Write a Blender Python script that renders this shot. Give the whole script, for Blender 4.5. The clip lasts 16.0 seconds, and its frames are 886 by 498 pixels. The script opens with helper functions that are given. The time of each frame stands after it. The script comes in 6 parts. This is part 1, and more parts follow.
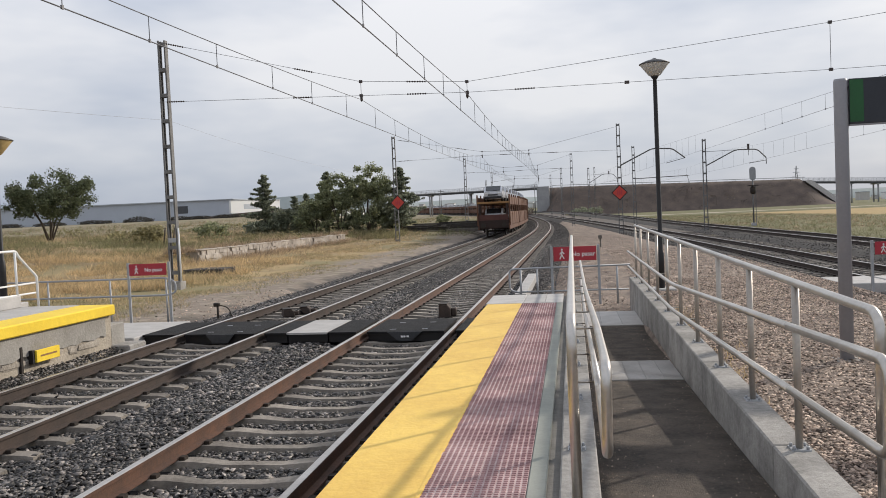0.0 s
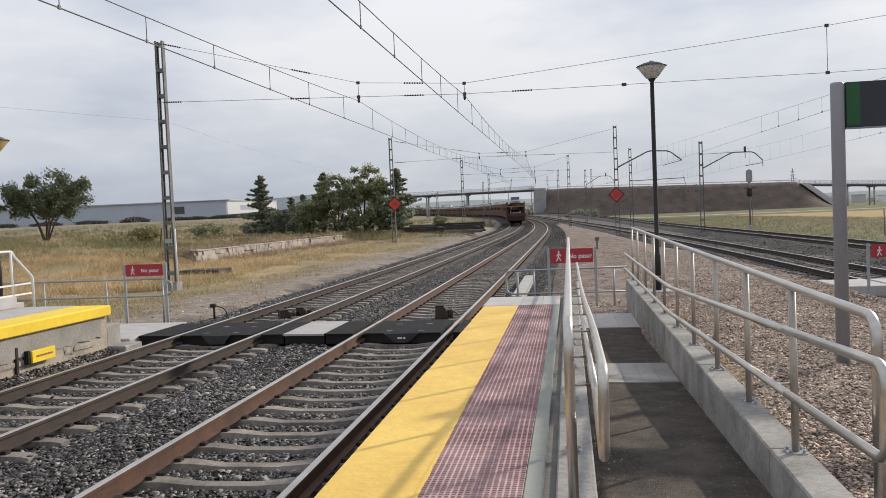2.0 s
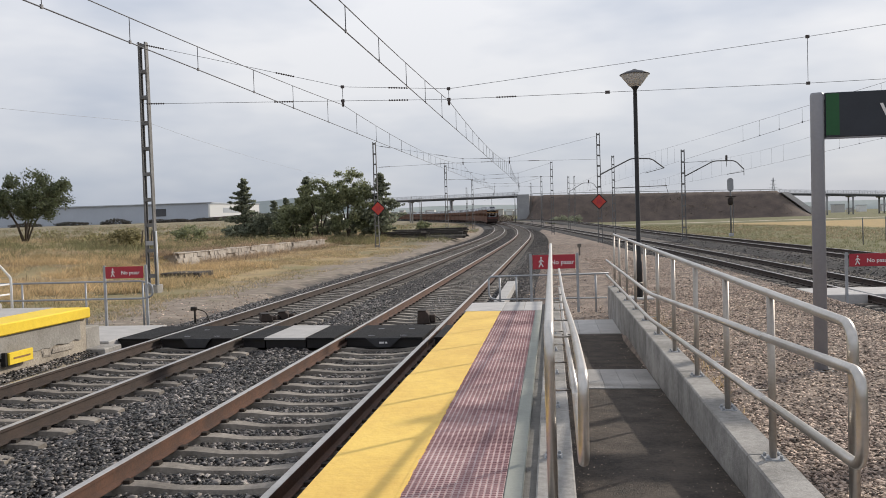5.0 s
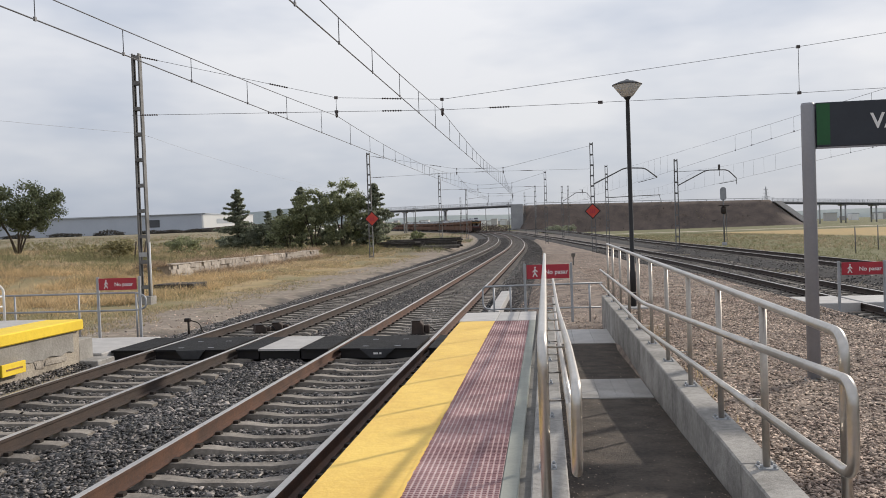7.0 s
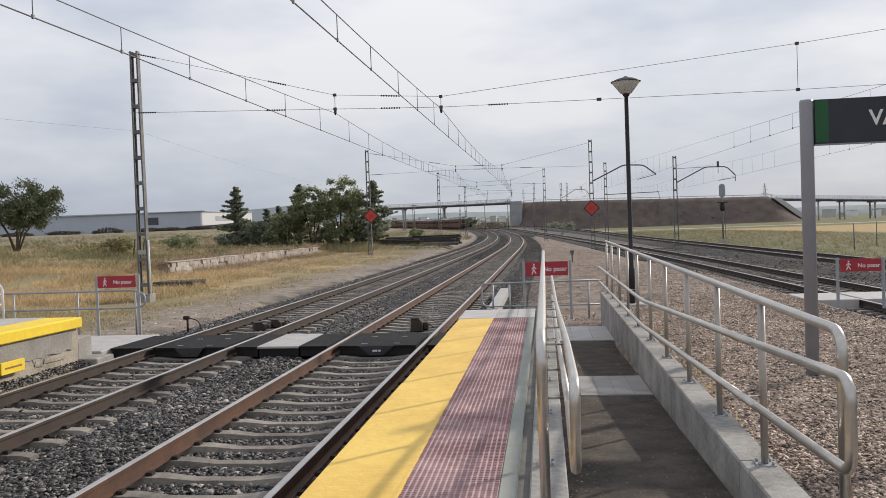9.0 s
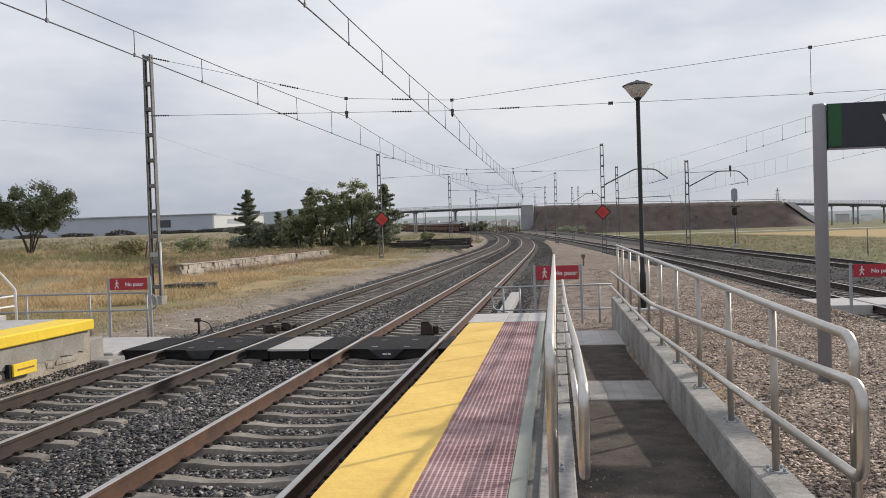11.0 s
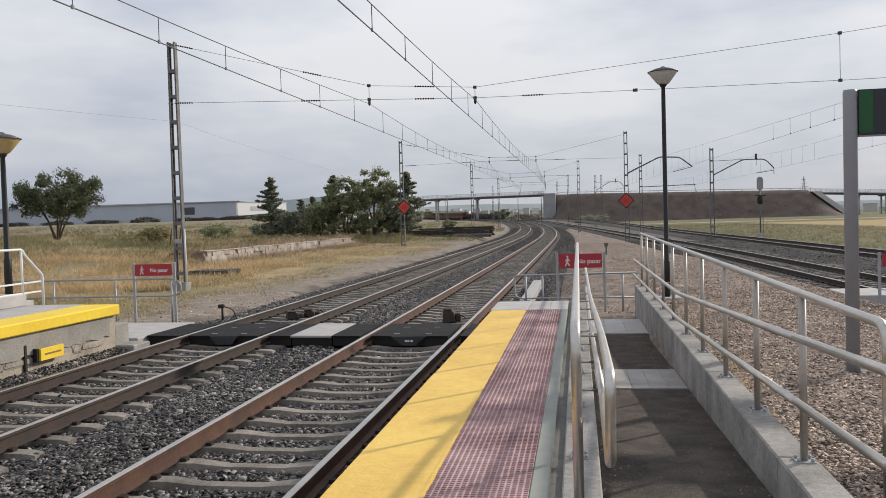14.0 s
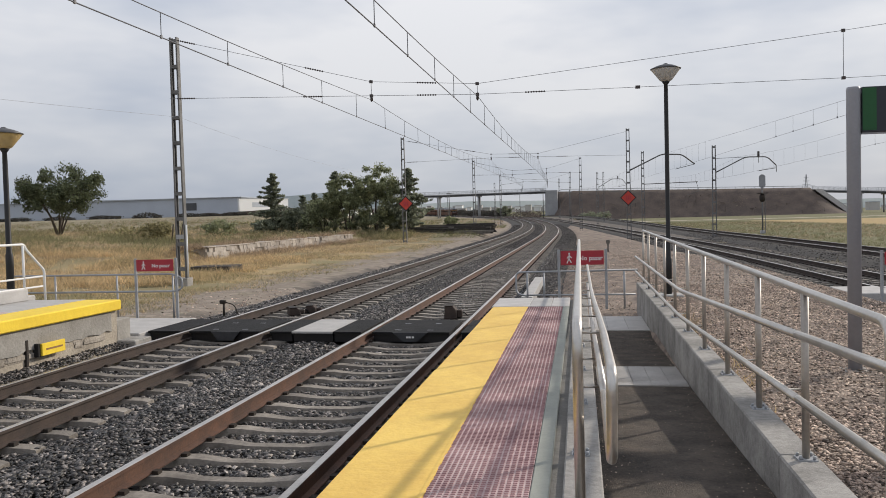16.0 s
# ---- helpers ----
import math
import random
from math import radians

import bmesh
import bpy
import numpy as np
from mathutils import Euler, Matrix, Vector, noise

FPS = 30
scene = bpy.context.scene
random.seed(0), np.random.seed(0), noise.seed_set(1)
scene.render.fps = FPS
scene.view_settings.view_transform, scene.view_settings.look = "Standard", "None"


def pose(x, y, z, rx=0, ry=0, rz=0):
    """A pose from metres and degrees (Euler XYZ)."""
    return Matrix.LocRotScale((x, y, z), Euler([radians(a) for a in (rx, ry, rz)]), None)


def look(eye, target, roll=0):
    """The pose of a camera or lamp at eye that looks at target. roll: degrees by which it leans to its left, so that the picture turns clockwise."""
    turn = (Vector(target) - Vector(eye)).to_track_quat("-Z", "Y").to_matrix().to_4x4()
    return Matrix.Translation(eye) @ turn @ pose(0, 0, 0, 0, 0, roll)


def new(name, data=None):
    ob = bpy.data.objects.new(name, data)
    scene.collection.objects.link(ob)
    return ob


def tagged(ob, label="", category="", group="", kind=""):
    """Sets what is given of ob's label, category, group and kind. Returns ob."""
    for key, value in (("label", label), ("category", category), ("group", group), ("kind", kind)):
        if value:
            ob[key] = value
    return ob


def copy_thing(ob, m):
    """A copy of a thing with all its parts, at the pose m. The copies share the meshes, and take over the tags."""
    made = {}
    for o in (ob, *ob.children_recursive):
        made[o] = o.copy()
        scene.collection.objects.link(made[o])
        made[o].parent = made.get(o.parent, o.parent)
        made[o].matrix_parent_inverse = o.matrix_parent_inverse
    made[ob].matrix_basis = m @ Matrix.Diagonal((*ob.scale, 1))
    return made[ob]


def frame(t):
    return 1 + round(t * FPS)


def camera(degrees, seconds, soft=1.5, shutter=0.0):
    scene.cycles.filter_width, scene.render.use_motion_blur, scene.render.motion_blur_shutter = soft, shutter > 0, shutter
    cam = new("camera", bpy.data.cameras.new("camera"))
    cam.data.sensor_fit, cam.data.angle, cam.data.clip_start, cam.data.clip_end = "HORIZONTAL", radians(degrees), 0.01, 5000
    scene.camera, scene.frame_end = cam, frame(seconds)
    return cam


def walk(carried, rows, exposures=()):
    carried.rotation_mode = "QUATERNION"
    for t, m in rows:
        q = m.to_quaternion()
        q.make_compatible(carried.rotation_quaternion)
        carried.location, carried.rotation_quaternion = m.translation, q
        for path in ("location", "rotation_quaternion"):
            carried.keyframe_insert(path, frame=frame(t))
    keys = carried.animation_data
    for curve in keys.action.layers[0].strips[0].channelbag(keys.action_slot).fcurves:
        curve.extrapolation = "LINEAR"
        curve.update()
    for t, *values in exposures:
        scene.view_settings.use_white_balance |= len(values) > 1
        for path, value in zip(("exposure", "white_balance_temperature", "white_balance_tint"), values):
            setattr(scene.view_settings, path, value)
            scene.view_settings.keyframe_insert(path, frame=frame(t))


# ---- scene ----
cam = camera(56.4, 16.0, soft=0.9)
PATH = [
    (0, (3.231, 0.368, 2.179), (2.92, 2.342, 2.098), -2.6),
    (0.5, (3.237, 0.373, 2.182), (2.937, 2.348, 2.097), -2.9),
    (1, (3.232, 0.376, 2.181), (2.928, 2.351, 2.103), -2.3),
    (1.5, (3.229, 0.374, 2.184), (2.93, 2.35, 2.114), -2.4),
    (2, (3.228, 0.371, 2.185), (2.925, 2.346, 2.107), -2.4),
    (2.5, (3.234, 0.369, 2.181), (2.933, 2.345, 2.113), -2.4),
    (3, (3.24, 0.369, 2.183), (2.945, 2.346, 2.118), -2.3),
    (3.5, (3.245, 0.369, 2.178), (2.96, 2.347, 2.107), -1.9),
    (4, (3.236, 0.374, 2.179), (2.954, 2.353, 2.101), -1.8),
    (4.5, (3.239, 0.374, 2.184), (2.965, 2.354, 2.107), -1.8),
    (5, (3.233, 0.363, 2.181), (2.971, 2.345, 2.114), -1.8),
    (7.5, (3.242, 0.345, 2.189), (2.996, 2.33, 2.146), -2.0),
    (8, (3.243, 0.341, 2.188), (2.996, 2.325, 2.144), -1.9),
    (8.5, (3.242, 0.343, 2.19), (2.999, 2.327, 2.139), -2.1),
    (11, (3.251, 0.355, 2.192), (2.98, 2.336, 2.151), -1.9),
    (11.5, (3.252, 0.354, 2.187), (2.962, 2.333, 2.149), -2.2),
    (12, (3.248, 0.355, 2.187), (2.95, 2.332, 2.151), -2.4),
    (12.5, (3.244, 0.361, 2.187), (2.94, 2.337, 2.146), -2.3),
    (13, (3.243, 0.372, 2.185), (2.93, 2.346, 2.134), -2.4),
    (13.5, (3.242, 0.381, 2.182), (2.93, 2.356, 2.127), -2.3),
    (14, (3.231, 0.389, 2.176), (2.907, 2.362, 2.108), -1.7),
    (14.5, (3.233, 0.402, 2.173), (2.91, 2.374, 2.093), -1.7),
    (15, (3.231, 0.409, 2.173), (2.912, 2.381, 2.089), -1.6),
    (15.5, (3.226, 0.41, 2.174), (2.902, 2.382, 2.089), -1.7),
    (16, (3.229, 0.402, 2.171), (2.901, 2.373, 2.095), -1.5),
]
walk(cam, [(t, look(eye, target, roll)) for t, eye, target, roll in PATH],
     exposures=[(0, 0.03), (5, 0.02), (8, 0.0), (12, 0.0), (13, -0.03), (14, -0.05), (16, -0.07)])

# ---- light ----
SUN_EL, SUN_AZ = radians(25.5), radians(45)   # azimuth from +y towards +x
world = bpy.data.worlds.new("sky")
scene.world = world
world.use_nodes = True
wn, wl = world.node_tree.nodes, world.node_tree.links
wn.clear()
w_out = wn.new("ShaderNodeOutputWorld")
w_bg = wn.new("ShaderNodeBackground")
w_sky = wn.new("ShaderNodeTexSky")
w_sky.sky_type, w_sky.sun_disc = "NISHITA", False
w_sky.sun_elevation, w_sky.sun_rotation = SUN_EL, SUN_AZ
w_co = wn.new("ShaderNodeTexCoord")
w_sep = wn.new("ShaderNodeSeparateXYZ")
w_map = wn.new("ShaderNodeMapping")
w_map.inputs["Scale"].default_value = (1.0, 1.0, 3.2)
w_no = wn.new("ShaderNodeTexNoise")
w_no.inputs["Scale"].default_value, w_no.inputs["Detail"].default_value, w_no.inputs["Roughness"].default_value = 1.7, 5, 0.55
w_ramp = wn.new("ShaderNodeValToRGB")
w_ramp.color_ramp.elements[0].position, w_ramp.color_ramp.elements[0].color = 0.36, (4.9, 5.65, 7.1, 1)
w_ramp.color_ramp.elements[1].position, w_ramp.color_ramp.elements[1].color = 0.66, (9.8, 9.85, 10.2, 1)
w_hor = wn.new("ShaderNodeMapRange")
w_hor.inputs["From Min"].default_value, w_hor.inputs["From Max"].default_value = 0.0, 0.30
w_hor.inputs["To Min"].default_value, w_hor.inputs["To Max"].default_value = 0.80, 1.06
w_mul = wn.new("ShaderNodeVectorMath")
w_mul.operation = "SCALE"
w_mix = wn.new("ShaderNodeMix")
w_mix.data_type = "RGBA"
w_mix.inputs["Factor"].default_value = 0.93
wl.new(w_co.outputs["Generated"], w_map.inputs["Vector"])
wl.new(w_map.outputs["Vector"], w_no.inputs["Vector"])
wl.new(w_no.outputs["Fac"], w_ramp.inputs["Fac"])
wl.new(w_co.outputs["Generated"], w_sep.inputs["Vector"])
wl.new(w_sep.outputs["Z"], w_hor.inputs["Value"])
wl.new(w_ramp.outputs["Color"], w_mul.inputs[0])
wl.new(w_hor.outputs["Result"], w_mul.inputs["Scale"])
wl.new(w_sky.outputs["Color"], w_mix.inputs["A"])
wl.new(w_mul.outputs["Vector"], w_mix.inputs["B"])
wl.new(w_mix.outputs["Result"], w_bg.inputs["Color"])
w_bg.inputs["Strength"].default_value = 0.090
wl.new(w_bg.outputs["Background"], w_out.inputs["Surface"])

sun = new("sun", bpy.data.lights.new("sun", "SUN"))
sun.data.energy, sun.data.angle, sun.data.color = 3.35, radians(1.2), (1.0, 0.91, 0.79)
_d = Vector((math.sin(SUN_AZ) * math.cos(SUN_EL), math.cos(SUN_AZ) * math.cos(SUN_EL), math.sin(SUN_EL)))
sun.matrix_basis = look(_d * 50, (0, 0, 0))


# ---- materials ----
def mat(name, a, b=None, rough=0.7, metal=0.0, scale=6.0, bump=0.0, bscale=60.0, detail=5, contrast=(0.35, 0.65), per="none", spec=0.4, jitter=0.25, spread=False, skew=1.0):
    """Two tones by noise at two scales, fine relief, optional spread from object to object or piece to piece."""
    m = bpy.data.materials.new(name)
    m.use_nodes = True
    n, l = m.node_tree.nodes, m.node_tree.links
    p = n["Principled BSDF"]
    p.inputs["Roughness"].default_value, p.inputs["Metallic"].default_value = rough, metal
    p.inputs["Specular IOR Level"].default_value = spec
    co = n.new("ShaderNodeTexCoord")
    place = n.new("ShaderNodeNewGeometry").outputs["Position"] if spread else co.outputs["Object"]
    b = b or tuple(c * 0.8 for c in a)
    n1, n2 = n.new("ShaderNodeTexNoise"), n.new("ShaderNodeTexNoise")
    n1.inputs["Scale"].default_value, n1.inputs["Detail"].default_value = scale, detail
    n2.inputs["Scale"].default_value, n2.inputs["Detail"].default_value = scale * 9, 3
    av = n.new("ShaderNodeMath")
    av.operation = "MULTIPLY_ADD"
    av.inputs[1].default_value = 0.35
    r = n.new("ShaderNodeValToRGB")
    r.color_ramp.elements[0].position, r.color_ramp.elements[0].color = contrast[0], (*a, 1)
    r.color_ramp.elements[1].position, r.color_ramp.elements[1].color = contrast[1], (*b, 1)
    sc = n.new("ShaderNodeMath")
    sc.operation = "MULTIPLY"
    sc.inputs[1].default_value = 0.65
    l.new(place, n1.inputs["Vector"])
    l.new(place, n2.inputs["Vector"])
    l.new(n1.outputs["Fac"], sc.inputs[0])
    l.new(n2.outputs["Fac"], av.inputs[0])
    l.new(sc.outputs["Value"], av.inputs[2])
    l.new(av.outputs["Value"], r.inputs["Fac"])
    col = r.outputs["Color"]
    if per != "none":
        src = n.new("ShaderNodeObjectInfo" if per == "object" else "ShaderNodeNewGeometry")
        hs = n.new("ShaderNodeHueSaturation")
        mr = n.new("ShaderNodeMapRange")
        mr.inputs["To Min"].default_value, mr.inputs["To Max"].default_value = 1 - jitter, 1 + jitter
        pw = n.new("ShaderNodeMath")
        pw.operation = "POWER"
        pw.inputs[1].default_value = skew
        mr.inputs["To Max"].default_value = 1 - jitter + jitter * (1 + skew)
        l.new(src.outputs["Random" if per == "object" else "Random Per Island"], pw.inputs[0])
        l.new(pw.outputs["Value"], mr.inputs["Value"])
        l.new(mr.outputs["Result"], hs.inputs["Value"])
        l.new(col, hs.inputs["Color"])
        col = hs.outputs["Color"]
    l.new(col, p.inputs["Base Color"])
    if bump:
        nb, bp = n.new("ShaderNodeTexNoise"), n.new("ShaderNodeBump")
        nb.inputs["Scale"].default_value, nb.inputs["Detail"].default_value = bscale, 4
        bp.inputs["Strength"].default_value, bp.inputs["Distance"].default_value = bump, 0.02
        l.new(co.outputs["Object"], nb.inputs["Vector"])
        l.new(nb.outputs["Fac"], bp.inputs["Height"])
        l.new(bp.outputs["Normal"], p.inputs["Normal"])
    return m


M = {}
# handrail steels carry a beige tint for the warm reflections on them
M["steel"] = mat("stainless_steel", (0.62, 0.59, 0.55), (0.48, 0.45, 0.41), 0.32, 0.9, 4, 0.03, 120)
M["steel_post"] = mat("brushed_steel_post", (0.50, 0.455, 0.40), (0.38, 0.345, 0.31), 0.5, 0.7, 4, 0.03, 120)
M["galv"] = mat("galvanised_steel", (0.42, 0.43, 0.45), (0.33, 0.34, 0.35), 0.55, 0.4, 5)
M["mast"] = mat("weathered_mast_steel", (0.20, 0.20, 0.20), (0.12, 0.115, 0.11), 0.7, 0.2, 3)
M["wire"] = mat("wire_copper_dark", (0.17, 0.17, 0.18), None, 0.6, 0.3, 3)
M["insul"] = mat("insulator_brown_glaze", (0.06, 0.045, 0.04), None, 0.3, 0, 8)
M["rail_rust"] = mat("rail_rust", (0.14, 0.068, 0.042), (0.07, 0.041, 0.031), 0.7, 0.1, 3, 0.2, 80)
M["rail_dark"] = mat("rail_rust_dark", (0.075, 0.052, 0.042), (0.045, 0.035, 0.03), 0.8, 0.1, 3, 0.2, 80)
M["rail_top"] = mat("rail_polished_top", (0.60, 0.56, 0.52), (0.46, 0.42, 0.38), 0.32, 0.95, 3)
M["sleeper"] = mat("sleeper_concrete", (0.32, 0.285, 0.245), (0.13, 0.115, 0.10), 0.9, 0, 2.2, 0.4, 70, per="object", jitter=0.2, spread=True)
# bed far darker than the stones: shade in the gaps is in its colour
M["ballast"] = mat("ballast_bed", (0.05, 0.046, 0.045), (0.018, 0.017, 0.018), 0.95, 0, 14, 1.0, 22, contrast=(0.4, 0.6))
M["stone"] = mat("ballast_stone", (0.14, 0.124, 0.112), (0.030, 0.026, 0.025), 0.42, 0, 3.0, 0.3, 80, per="island", jitter=0.85, spec=0.5, skew=3.5)
M["stone_dk"] = mat("dull_ballast_stone", (0.105, 0.095, 0.09), (0.034, 0.031, 0.031), 0.75, 0, 3.0, 0.3, 80, per="island", jitter=0.55, spec=0.3, skew=2.0)
M["pebble"] = mat("brown_gravel_stone", (0.54, 0.425, 0.335), (0.25, 0.185, 0.15), 0.8, 0, 1.4, 0.2, 80, per="island", jitter=0.85)
M["concrete"] = mat("platform_concrete", (0.38, 0.36, 0.335), (0.21, 0.20, 0.185), 0.9, 0, 2.2, 0.35, 60, contrast=(0.38, 0.62))
M["concrete_lt"] = mat("pale_concrete_slab", (0.50, 0.48, 0.46), (0.40, 0.385, 0.37), 0.85, 0, 3, 0.15, 60, per="object", jitter=0.08)
M["concrete_dk"] = mat("darker_concrete", (0.20, 0.19, 0.175), (0.13, 0.125, 0.115), 0.9, 0, 3, 0.3, 60)
M["strip"] = mat("green_grey_coping", (0.33, 0.34, 0.30), (0.27, 0.28, 0.25), 0.85, 0, 3, 0.1, 60)
M["yellow"] = mat("yellow_paint", (0.88, 0.60, 0.14), (0.72, 0.45, 0.10), 0.65, 0, 1.3, 0.3, 30, spread=True)
M["yellow_fresh"] = mat("bright_yellow_paint", (0.93, 0.67, 0.045), (0.80, 0.55, 0.035), 0.6, 0, 1.3, 0.2, 30, spread=True)
# worn bars, toned below the tile to carry the shadowed gaps between them
M["stud"] = mat("tactile_stud_shaded_worn", (0.47, 0.29, 0.28), (0.24, 0.13, 0.135), 0.75, 0, 1.5, 0.2, 60, contrast=(0.38, 0.62), per="object", jitter=0.12, spread=True)
M["tactile"] = mat("red_tactile_tile", (0.62, 0.49, 0.47), (0.36, 0.235, 0.235), 0.8, 0, 1.5, 0.2, 60, contrast=(0.38, 0.62), per="object", jitter=0.12, spread=True)
M["asphalt"] = mat("ramp_asphalt", (0.13, 0.104, 0.084), (0.05, 0.042, 0.036), 0.9, 0, 3.5, 0.9, 140, contrast=(0.36, 0.64))
M["rubber"] = mat("black_rubber_panel", (0.020, 0.019, 0.020), (0.010, 0.010, 0.010), 0.8, 0, 3, 0.3, 90, spec=0.2)
M["plate"] = mat("dark_grey_plate", (0.055, 0.056, 0.06), (0.035, 0.036, 0.04), 0.7, 0, 5)
M["black"] = mat("black_paint", (0.018, 0.017, 0.018), None, 0.45, 0, 5)
M["signred"] = mat("sign_red", (0.42, 0.035, 0.05), (0.36, 0.03, 0.045), 0.45, 0, 3)
M["diared"] = mat("diamond_red", (0.55, 0.06, 0.04), (0.45, 0.05, 0.035), 0.5, 0, 3)
M["white"] = mat("white_paint", (0.78, 0.78, 0.77), (0.70, 0.70, 0.69), 0.5, 0, 3)
M["letter"] = mat("white_lettering", (0.80, 0.78, 0.76), None, 0.5, 0, 3)
M["board"] = mat("dark_sign_board", (0.028, 0.032, 0.042), None, 0.35, 0, 3)
M["green"] = mat("sign_green", (0.015, 0.10, 0.03), None, 0.4, 0, 3)
M["greypost"] = mat("grey_painted_post", (0.30, 0.30, 0.32), (0.26, 0.26, 0.28), 0.5, 0.1, 3)
M["lampglass"] = mat("lamp_diffuser", (0.62, 0.60, 0.56), (0.52, 0.50, 0.46), 0.35, 0, 14)
M["lampcap"] = mat("lamp_cap", (0.12, 0.12, 0.125), None, 0.5, 0.3, 5)
M["lampamber"] = mat("amber_lamp_diffuser", (0.50, 0.37, 0.17), (0.42, 0.30, 0.13), 0.35, 0, 14)
M["wallstone"] = mat("rubble_stone", (0.50, 0.445, 0.39), (0.27, 0.235, 0.20), 0.95, 0, 0.9, 0.6, 20, contrast=(0.36, 0.64), per="object", jitter=0.14, spread=True)
M["render"] = mat("cement_render", (0.36, 0.34, 0.31), (0.24, 0.225, 0.20), 0.95, 0, 2.0, 0.5, 25)
M["oldface"] = mat("old_stained_concrete", (0.47, 0.41, 0.33), (0.27, 0.235, 0.19), 0.95, 0, 1.6, 0.6, 25, contrast=(0.36, 0.64))
M["rubble"] = mat("bared_rubble", (0.40, 0.355, 0.30), (0.24, 0.21, 0.175), 0.95, 0, 2.0, 0.7, 25, contrast=(0.38, 0.6), per="object", jitter=0.2, spread=True)
M["bark"] = mat("bark", (0.10, 0.08, 0.06), (0.06, 0.05, 0.04), 0.95, 0, 6, 0.5, 30)
# leaf and leafdark are raised to hold the haze over the tree row
M["leaf"] = mat("leaf_green", (0.32, 0.335, 0.19), (0.20, 0.22, 0.125), 0.65, 0, 0.7, per="island", jitter=0.5)
M["leafolive"] = mat("leaf_olive", (0.135, 0.155, 0.085), (0.085, 0.10, 0.055), 0.65, 0, 0.7, per="island", jitter=0.5)
M["leafdark"] = mat("leaf_dark", (0.29, 0.305, 0.215), (0.19, 0.21, 0.15), 0.7, 0, 0.7, per="island", jitter=0.5)
M["drygrass"] = mat("dry_grass_blades", (0.60, 0.465, 0.285), (0.42, 0.32, 0.19), 0.9, 0, 0.25, per="island", jitter=0.6)
M["browngrass"] = mat("brown_dead_weeds", (0.42, 0.315, 0.215), (0.27, 0.205, 0.14), 0.95, 0, 0.3, per="island", jitter=0.75)
M["hay"] = mat("golden_hay", (0.66, 0.50, 0.29), (0.48, 0.355, 0.20), 0.9, 0, 0.25, per="island", jitter=0.55)
M["greengrass"] = mat("green_weeds", (0.32, 0.285, 0.15), (0.215, 0.195, 0.105), 0.9, 0, 0.3, per="island", jitter=0.6)
M["vergegreen"] = mat("verge_weeds", (0.22, 0.215, 0.115), (0.15, 0.15, 0.08), 0.9, 0, 0.3, per="island", jitter=0.6)
M["timber"] = mat("old_sleeper_timber", (0.06, 0.052, 0.046), (0.04, 0.035, 0.031), 0.9, 0, 5, 0.3, 60, per="object", jitter=0.4)
M["timberedge"] = mat("weathered_sleeper_top", (0.20, 0.18, 0.155), (0.10, 0.088, 0.078), 0.9, 0, 5)
M["shed"] = mat("warehouse_cladding", (0.47, 0.505, 0.56), (0.43, 0.46, 0.515), 0.6, 0.1, 0.1)
M["shedroof"] = mat("warehouse_roof", (0.46, 0.49, 0.53), None, 0.6, 0.1, 0.1)
M["hill"] = mat("far_hill", (0.37, 0.40, 0.385), (0.30, 0.335, 0.325), 1.0, 0, 0.01)
M["bank"] = mat("embankment_earth", (0.155, 0.118, 0.096), (0.085, 0.068, 0.060), 1.0, 0, 0.22, 0.8, 0.8)
M["bridge"] = mat("bridge_concrete", (0.40, 0.40, 0.405), (0.31, 0.31, 0.315), 0.9, 0, 0.3)
# girder grey lightened: distance haze is mixed into the colour
M["bridge_dk"] = mat("bridge_girder", (0.10, 0.102, 0.11), (0.08, 0.082, 0.09), 0.8, 0, 0.3)
M["wagon"] = mat("wagon_rust_orange", (0.17, 0.078, 0.043), (0.10, 0.048, 0.031), 0.8, 0.05, 0.6)
M["wagon_dk"] = mat("wagon_dark_brown", (0.045, 0.025, 0.02), (0.028, 0.017, 0.014), 0.8, 0.05, 0.6)
M["wagon_end"] = mat("wagon_dull_red", (0.11, 0.045, 0.035), (0.07, 0.03, 0.025), 0.8, 0.05, 0.6)
M["wagon_ylw"] = mat("wagon_ochre_deck", (0.33, 0.18, 0.07), (0.24, 0.13, 0.055), 0.8, 0, 0.6)
M["carpaint"] = mat("silver_car_paint", (0.62, 0.63, 0.66), None, 0.25, 0.3, 2, per="object", jitter=0.25)
M["carglass"] = mat("car_glass", (0.02, 0.022, 0.026), None, 0.08, 0, 2, spec=0.8)
M["tyre"] = mat("tyre_rubber", (0.012, 0.012, 0.012), None, 0.9, 0, 2)
M["iron"] = mat("dark_iron", (0.03, 0.028, 0.027), (0.05, 0.035, 0.025), 0.7, 0.3, 6)
M["signal_grey"] = mat("signal_back_grey", (0.34, 0.35, 0.37), None, 0.6, 0.2, 4)
M["scrub"] = mat("bank_scrub", (0.17, 0.135, 0.108), (0.12, 0.098, 0.08), 1.0, 0, 0.1, per="island", jitter=0.3)
M["scrub_pale"] = mat("bank_scrub_pale", (0.25, 0.20, 0.15), (0.19, 0.155, 0.115), 1.0, 0, 0.1, per="island", jitter=0.3)
# hedge tone includes a lift for distance haze
M["hedge"] = mat("dark_hedge", (0.095, 0.088, 0.078), (0.065, 0.063, 0.056), 0.95, 0, 0.4, per="island", jitter=0.45)


